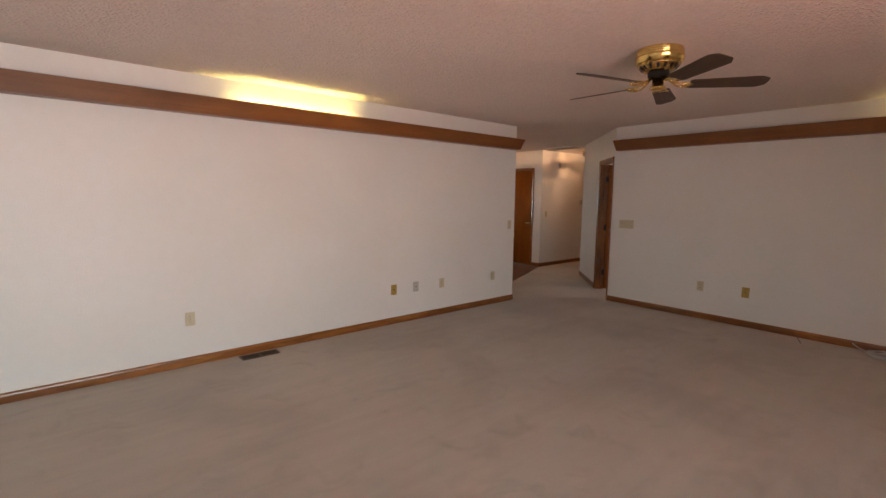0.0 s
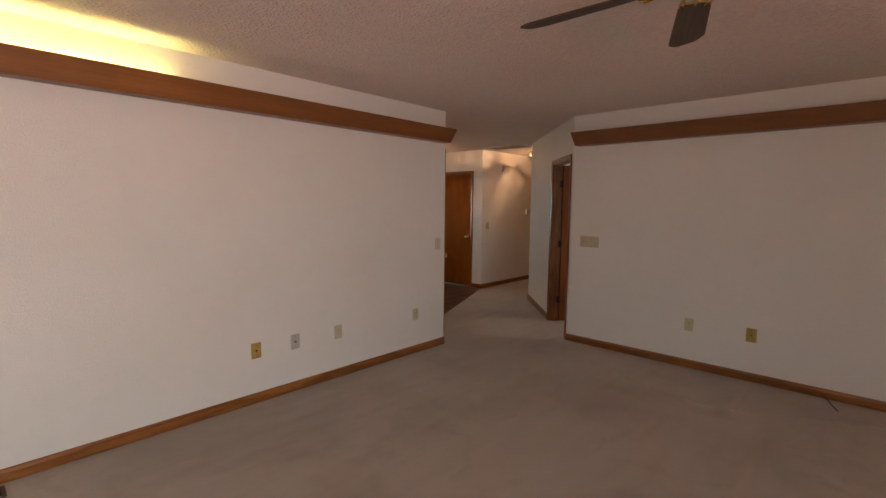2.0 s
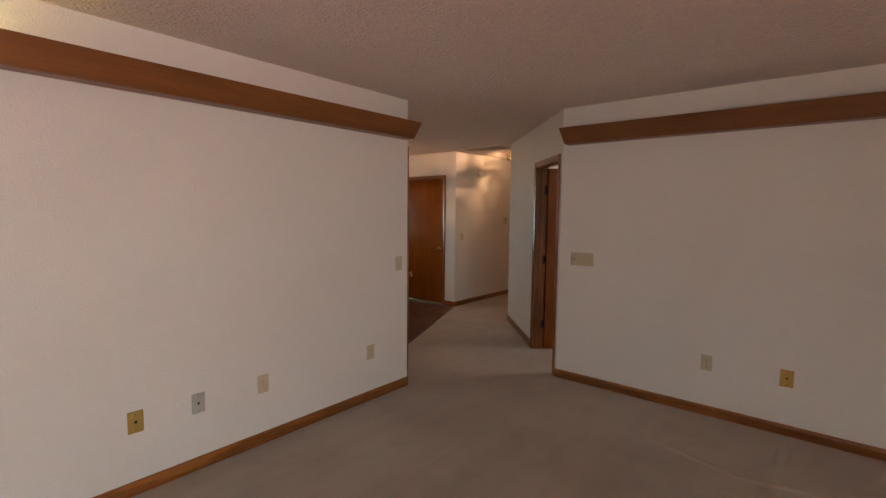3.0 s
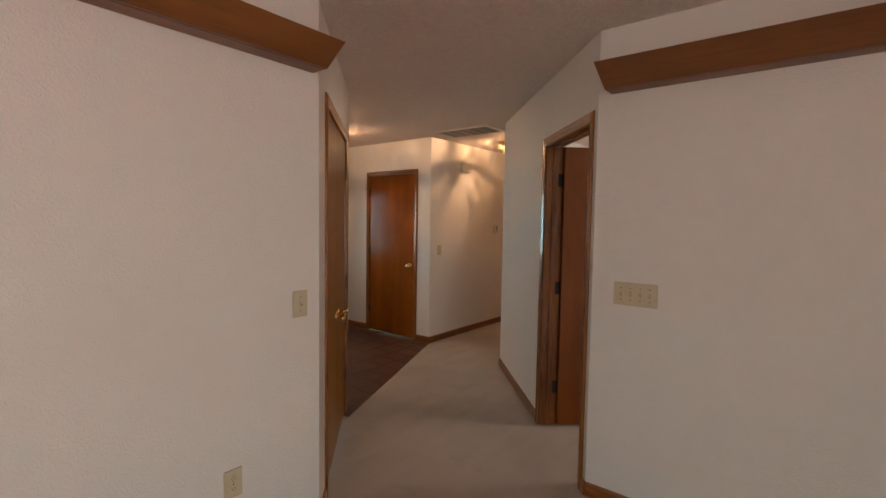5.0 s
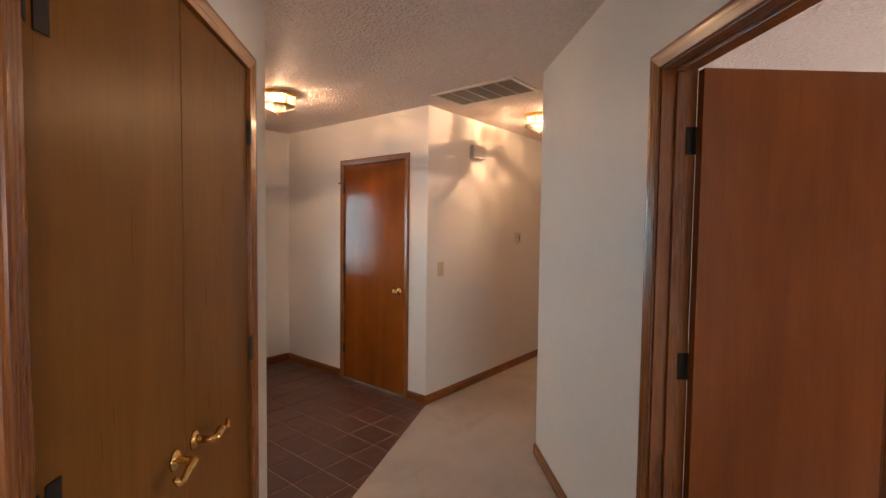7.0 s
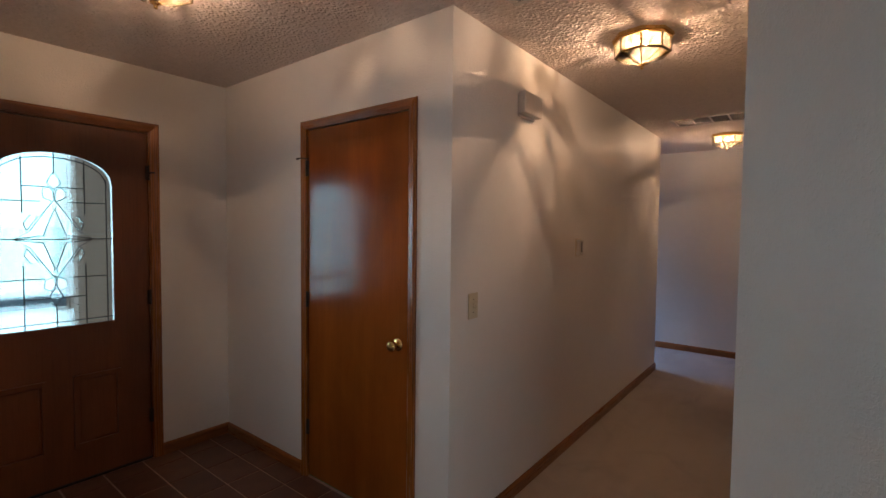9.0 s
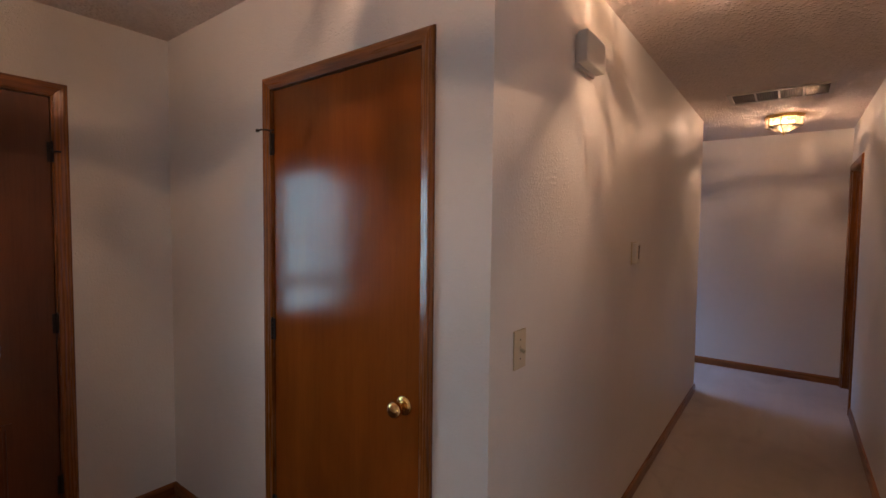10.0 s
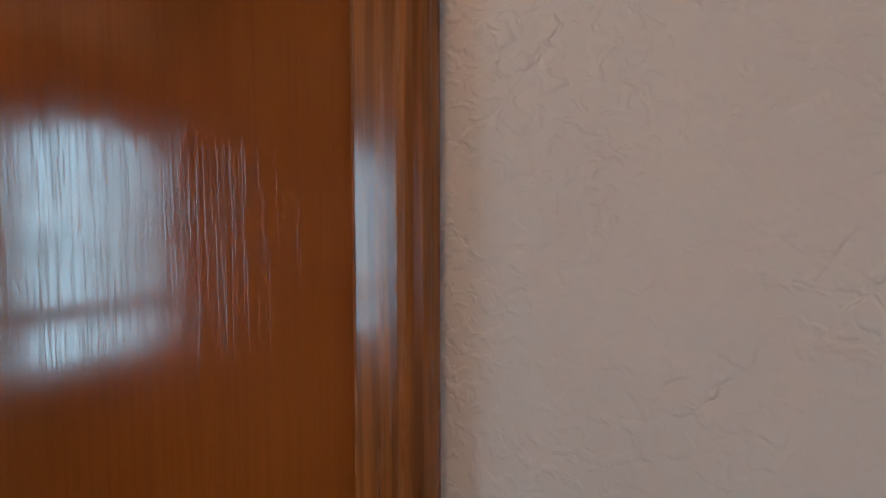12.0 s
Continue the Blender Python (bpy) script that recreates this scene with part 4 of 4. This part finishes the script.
# ---- floor register, cables ----
reg = thing("floor_register", pose(1.480, 4.507, 0.0), "dark brown metal floor register let into the carpet", "floor register")
w, d = 0.170, 0.062
for lo, hi in (((-w, -d, 0), (-w + 0.016, d, 0.006)), ((w - 0.016, -d, 0), (w, d, 0.006)), ((-w + 0.016, -d, 0), (w - 0.016, -d + 0.014, 0.006)), ((-w + 0.016, d - 0.014, 0), (w - 0.016, d, 0.006)), ((-0.008, -d + 0.014, 0.0005), (0.008, d - 0.014, 0.0062))):
    part("frame", boxed(lo, hi, 0.0015), REGISTER_AND_SHADE, reg)
part("well", boxed((-w + 0.012, -d + 0.012, 0.0003), (w - 0.012, d - 0.012, 0.0012)), DARK, reg)
for k in range(22):
    x = -w + 0.023 + k * 0.0143
    if abs(x) < 0.014:
        continue
    sb = boxed((-0.0006, -d + 0.0145, -0.0015), (0.0006, d - 0.0145, 0.0015))
    bmesh.ops.transform(sb, matrix=Matrix.Translation((x, 0, 0.0038)) @ Matrix.Rotation(radians(30), 4, "Y"), verts=sb.verts)
    part("slat", sb, REGISTER_AND_SHADE, reg)

# stretched carpet: low wrinkles by the east wall


def wrinkle(pts, width, height):
    """A low rounded fold of the carpet along pts, flattening out at both ends."""
    bm = bmesh.new()
    n = len(pts)
    rows = []
    for k, (x, y) in enumerate(pts):
        x0, y0 = pts[max(k - 1, 0)]
        x1, y1 = pts[min(k + 1, n - 1)]
        d = Vector((y0 - y1, x1 - x0, 0)).normalized()
        rise = height * math.sin(math.pi * (k + 0.35) / (n - 0.3))
        rows.append([bm.verts.new(Vector((x, y, 0)) + d * width * s + Vector((0, 0, 0.0006 + rise * math.cos(s * math.pi / 2) ** 2 if abs(s) < 1 else -0.001))) for s in (-1, -0.75, -0.5, -0.25, 0, 0.25, 0.5, 0.75, 1)])
    for a, b in zip(rows, rows[1:]):
        for c in range(8):
            bm.faces.new((a[c], a[c + 1], b[c + 1], b[c]))
    part("carpet_fold", bm, CARPET, bpy.data.objects["floor"], "", True)


def between(p, q, n, sag):
    return [(p[0] + (q[0] - p[0]) * k / n + sag * math.sin(2.6 * k), p[1] + (q[1] - p[1]) * k / n + sag * math.cos(2.1 * k)) for k in range(n + 1)]


for p, q, n in (((5.50, 2.78), (5.33, 2.16), 7), ((5.33, 2.16), (5.42, 1.84), 5), ((5.97, 2.00), (5.36, 2.01), 7), ((5.66, 1.60), (5.80, 1.12), 6)):
    wrinkle(between(p, q, n, 0.008), 0.035, 0.011)

BLACK_CABLE = plain("black_cable", (0.02, 0.02, 0.02), 0.5)
cable = bmesh.new()
tube(cable, [(6.145, 1.500, 0.012), (6.11, 1.492, 0.030), (6.05, 1.470, 0.022), (5.98, 1.440, 0.008), (5.90, 1.405, 0.006)], 0.004, 8)
tagged(part("loose_cable", cable, BLACK_CABLE, None, "", True), "short black cable end lying on the carpet", "cable")
coil = thing("cable_coil", pose(5.99, 0.80, 0.0), "coiled white cable lying on the carpet by the wall", "cable coil")
random.seed(4)
for k in range(5):
    r0, ph = 0.105 + 0.012 * random.random(), random.random() * 6
    pts = [(r0 * math.cos(2 * math.pi * i / 28 + ph) * (1 + 0.05 * math.sin(3 * i / 4 + k)), 0.85 * r0 * math.sin(2 * math.pi * i / 28 + ph) + 0.006 * k, 0.005 + 0.007 * k + 0.004 * math.sin(i * 0.8 + k)) for i in range(28)]
    part("loop", tube(bmesh.new(), pts, 0.0042, 8), WHITE_PLASTIC, coil, "", True)
part("tail", tube(bmesh.new(), [(0.09, 0.06, 0.012), (0.12, 0.14, 0.008), (0.15, 0.20, 0.02), (0.155, 0.24, 0.05)], 0.0042, 8), WHITE_PLASTIC, coil, "", True)

# ---- outside ----
LAWN = plain("lawn", (0.07, 0.13, 0.03), 0.95, 0.0, 0.45, 3)
CONCRETE = plain("concrete", (0.42, 0.40, 0.37), 0.85, 0.0, 0.15, 4)
BRICK = plain("pale_brick", (0.42, 0.27, 0.21), 0.85, 0.0, 0.15, 12)
HEDGE = plain("foliage", (0.045, 0.10, 0.03), 0.8, 0.0, 0.4, 9)
g = bmesh.new()
vs = [g.verts.new(p) for p in ((-600, -600, -0.35), (600, -600, -0.35), (600, 600, -0.35), (-600, 600, -0.35))]
g.faces.new(vs)
tagged(part("ground", g, LAWN), "green mown lawn round the house", "lawn", kind="structure")
tagged(part("pavement", boxed((5.2, 8.5, -0.349), (8.6, 10.6, -0.03), 0.01), CONCRETE), "pale concrete front porch slab", "porch", kind="structure")
tagged(part("road", boxed((1.0, 11.2, -0.349), (40, 24.0, -0.33)), CONCRETE), "pale concrete driveway in front of the porch", "driveway", kind="structure")
pier = thing("brick_pier", pose(7.72, 10.25, -0.03), "pale brick porch pier", "brick pier")
part("core", boxed((-0.185, -0.185, 0), (0.185, 0.185, 2.6)), GROUT, pier)
bk = bmesh.new()
box(bk, (-0.0975, -0.049, -0.029), (0.0975, 0.049, 0.029))
brick_mesh = finish(bk, "brick", BRICK)
for row in range(38):
    for side in range(4):
        for k in range(2):
            o = new("brick", brick_mesh)
            o.parent = pier
            o.matrix_basis = Matrix.Rotation(radians(90 * side), 4, "Z") @ Matrix.Translation(((k - 0.5) * 0.205, -0.142, 0.035 + 0.068 * row))
rail = thing("porch_rail", pose(6.0, 10.5, -0.03), "blue-grey painted porch rail", "porch rail")
RAILP = plain("rail_paint", (0.16, 0.20, 0.26), 0.5)
part("top_rail", boxed((-2.2, -0.04, 0.76), (3.4, 0.04, 0.88), 0.008), RAILP, rail)
for x in (-2.16, 3.36):
    part("post", boxed((x - 0.04, -0.04, 0), (x + 0.04, 0.04, 0.76), 0.005), RAILP, rail)

random.seed(11)


def shrub(x, y, size, label, name="shrub", trunk=0.0):
    root = thing(name, pose(x, y, -0.35), label, name)
    if trunk:
        tb = bmesh.new()
        tube(tb, [(0, 0, 0), (0.05, 0.02, trunk * 0.5), (0.0, 0.06, trunk), (0.1, 0.0, trunk + size * 0.8)], 0.17, 9, [1.2, 1.0, 0.85, 0.4])
        for k in range(6):
            a = k * 1.05
            tube(tb, [(0, 0, trunk * (0.75 + 0.05 * k)), (0.5 * size * math.cos(a), 0.5 * size * math.sin(a), trunk + 0.35 * size), (0.85 * size * math.cos(a), 0.85 * size * math.sin(a), trunk + 0.6 * size)], 0.07, 6, [1.0, 0.7, 0.3])
        part("trunk", tb, plain("bark", (0.10, 0.075, 0.055), 0.9), root)
    verts, faces = [], []
    for _ in range(2600):
        u, th = random.random() ** 0.45, random.random() * 6.283
        z = random.uniform(-1, 1)
        k = size * u * (0.8 + 0.25 * math.sin(3 * th + 2 * z))
        c = Vector((k * math.sqrt(1 - z * z) * math.cos(th), k * math.sqrt(1 - z * z) * math.sin(th), trunk + size * 0.75 + 0.75 * k * z))
        a = Vector((random.gauss(0, 1), random.gauss(0, 1), random.gauss(0, 1))).normalized() * 0.075 * size
        b = a.orthogonal().normalized() * 0.05 * size
        i = len(verts)
        verts += [c - a, c + b, c + a, c - b]
        faces.append((i, i + 1, i + 2, i + 3))
    me = bpy.data.meshes.new("crown")
    me.from_pydata([tuple(v) for v in verts], [], faces)
    me.materials.append(HEDGE)
    cr = new("crown", me)
    cr.parent = root
    return root


shrub(5.2, 14.0, 1.1, "round green garden shrub on the lawn")
shrub(3.0, 27.5, 2.6, "leafy green tree beyond the road", "tree", 2.4)
shrub(24.0, 34.0, 2.9, "leafy green tree beyond the road", "tree", 2.2)

# ---- foyer tiles, last ----
tagged(part("floor_foyer", prism(bmesh.new(), [(5.9, 5.42), edge[0], (7.985, 8.5), (5.9, 8.5)], -0.1, -0.005), GROUT), "brown square ceramic tile floor of the foyer", "tile floor", kind="structure")
foyer = bpy.data.objects["floor_foyer"]
ex, ey = edge[0][0] - edge[1][0], edge[0][1] - edge[1][1]


def clip(poly, inside, cross):
    out = []
    for i, p in enumerate(poly):
        q = poly[(i + 1) % len(poly)]
        if inside(p):
            out.append(p)
        if inside(p) != inside(q):
            out.append(cross(p, q))
    return out


def cut_line(p):
    return ex * (p[1] - edge[1][1]) - ey * (p[0] - edge[1][0]) - 0.006 * math.hypot(ex, ey)


def meet(p, q):
    a, b = cut_line(p), cut_line(q)
    k = a / (a - b)
    return (p[0] + k * (q[0] - p[0]), p[1] + k * (q[1] - p[1]))


TX, TY, GAP = 0.2065, 0.2555, 0.009
shared = None
for ix in range(-6, 6):
    for iy in range(-5, 10):
        x0, y0 = 7.003 + ix * TX + GAP / 2, 6.155 + iy * TY + GAP / 2
        x1, y1 = x0 + TX - GAP, y0 + TY - GAP
        x1c, y1c, x0c = min(x1, X_F - 0.002), min(y1, Y_D - 0.002), max(x0, B[0] - 0.19)
        if x1c - x0c < 0.03 or y1c - y0 < 0.03:
            continue
        poly = clip([(x0c, y0), (x1c, y0), (x1c, y1c), (x0c, y1c)], lambda p: cut_line(p) > 0, meet)
        if len(poly) < 3:
            continue
        cx, cy = sum(p[0] for p in poly) / len(poly), sum(p[1] for p in poly) / len(poly)
        whole = len(poly) == 4 and (x0c, x1c, y1c) == (x0, x1, y1) and all(cut_line(p) > 0 for p in ((x0, y0), (x1, y0)))
        if whole and shared:
            ob = new("tile", shared)
        else:
            tb = bmesh.new()
            n = len(poly)
            rings = []
            for inset, z in ((0.0, -0.012), (0.0, -0.0016), (0.0022, 0.0)):
                rings.append([tb.verts.new(((p[0] - cx) * (1 - inset / 0.1), (p[1] - cy) * (1 - inset / 0.1), z)) for p in poly])
            for a, b in zip(rings, rings[1:]):
                for i in range(n):
                    tb.faces.new((a[i], a[(i + 1) % n], b[(i + 1) % n], b[i]))
            tb.faces.new(rings[-1])
            me = finish(tb, "tile", TILE)
            if whole:
                shared = me
            ob = new("tile", me)
        ob.parent = foyer
        ob.location = (cx, cy, random.uniform(-0.0006, 0.0004))
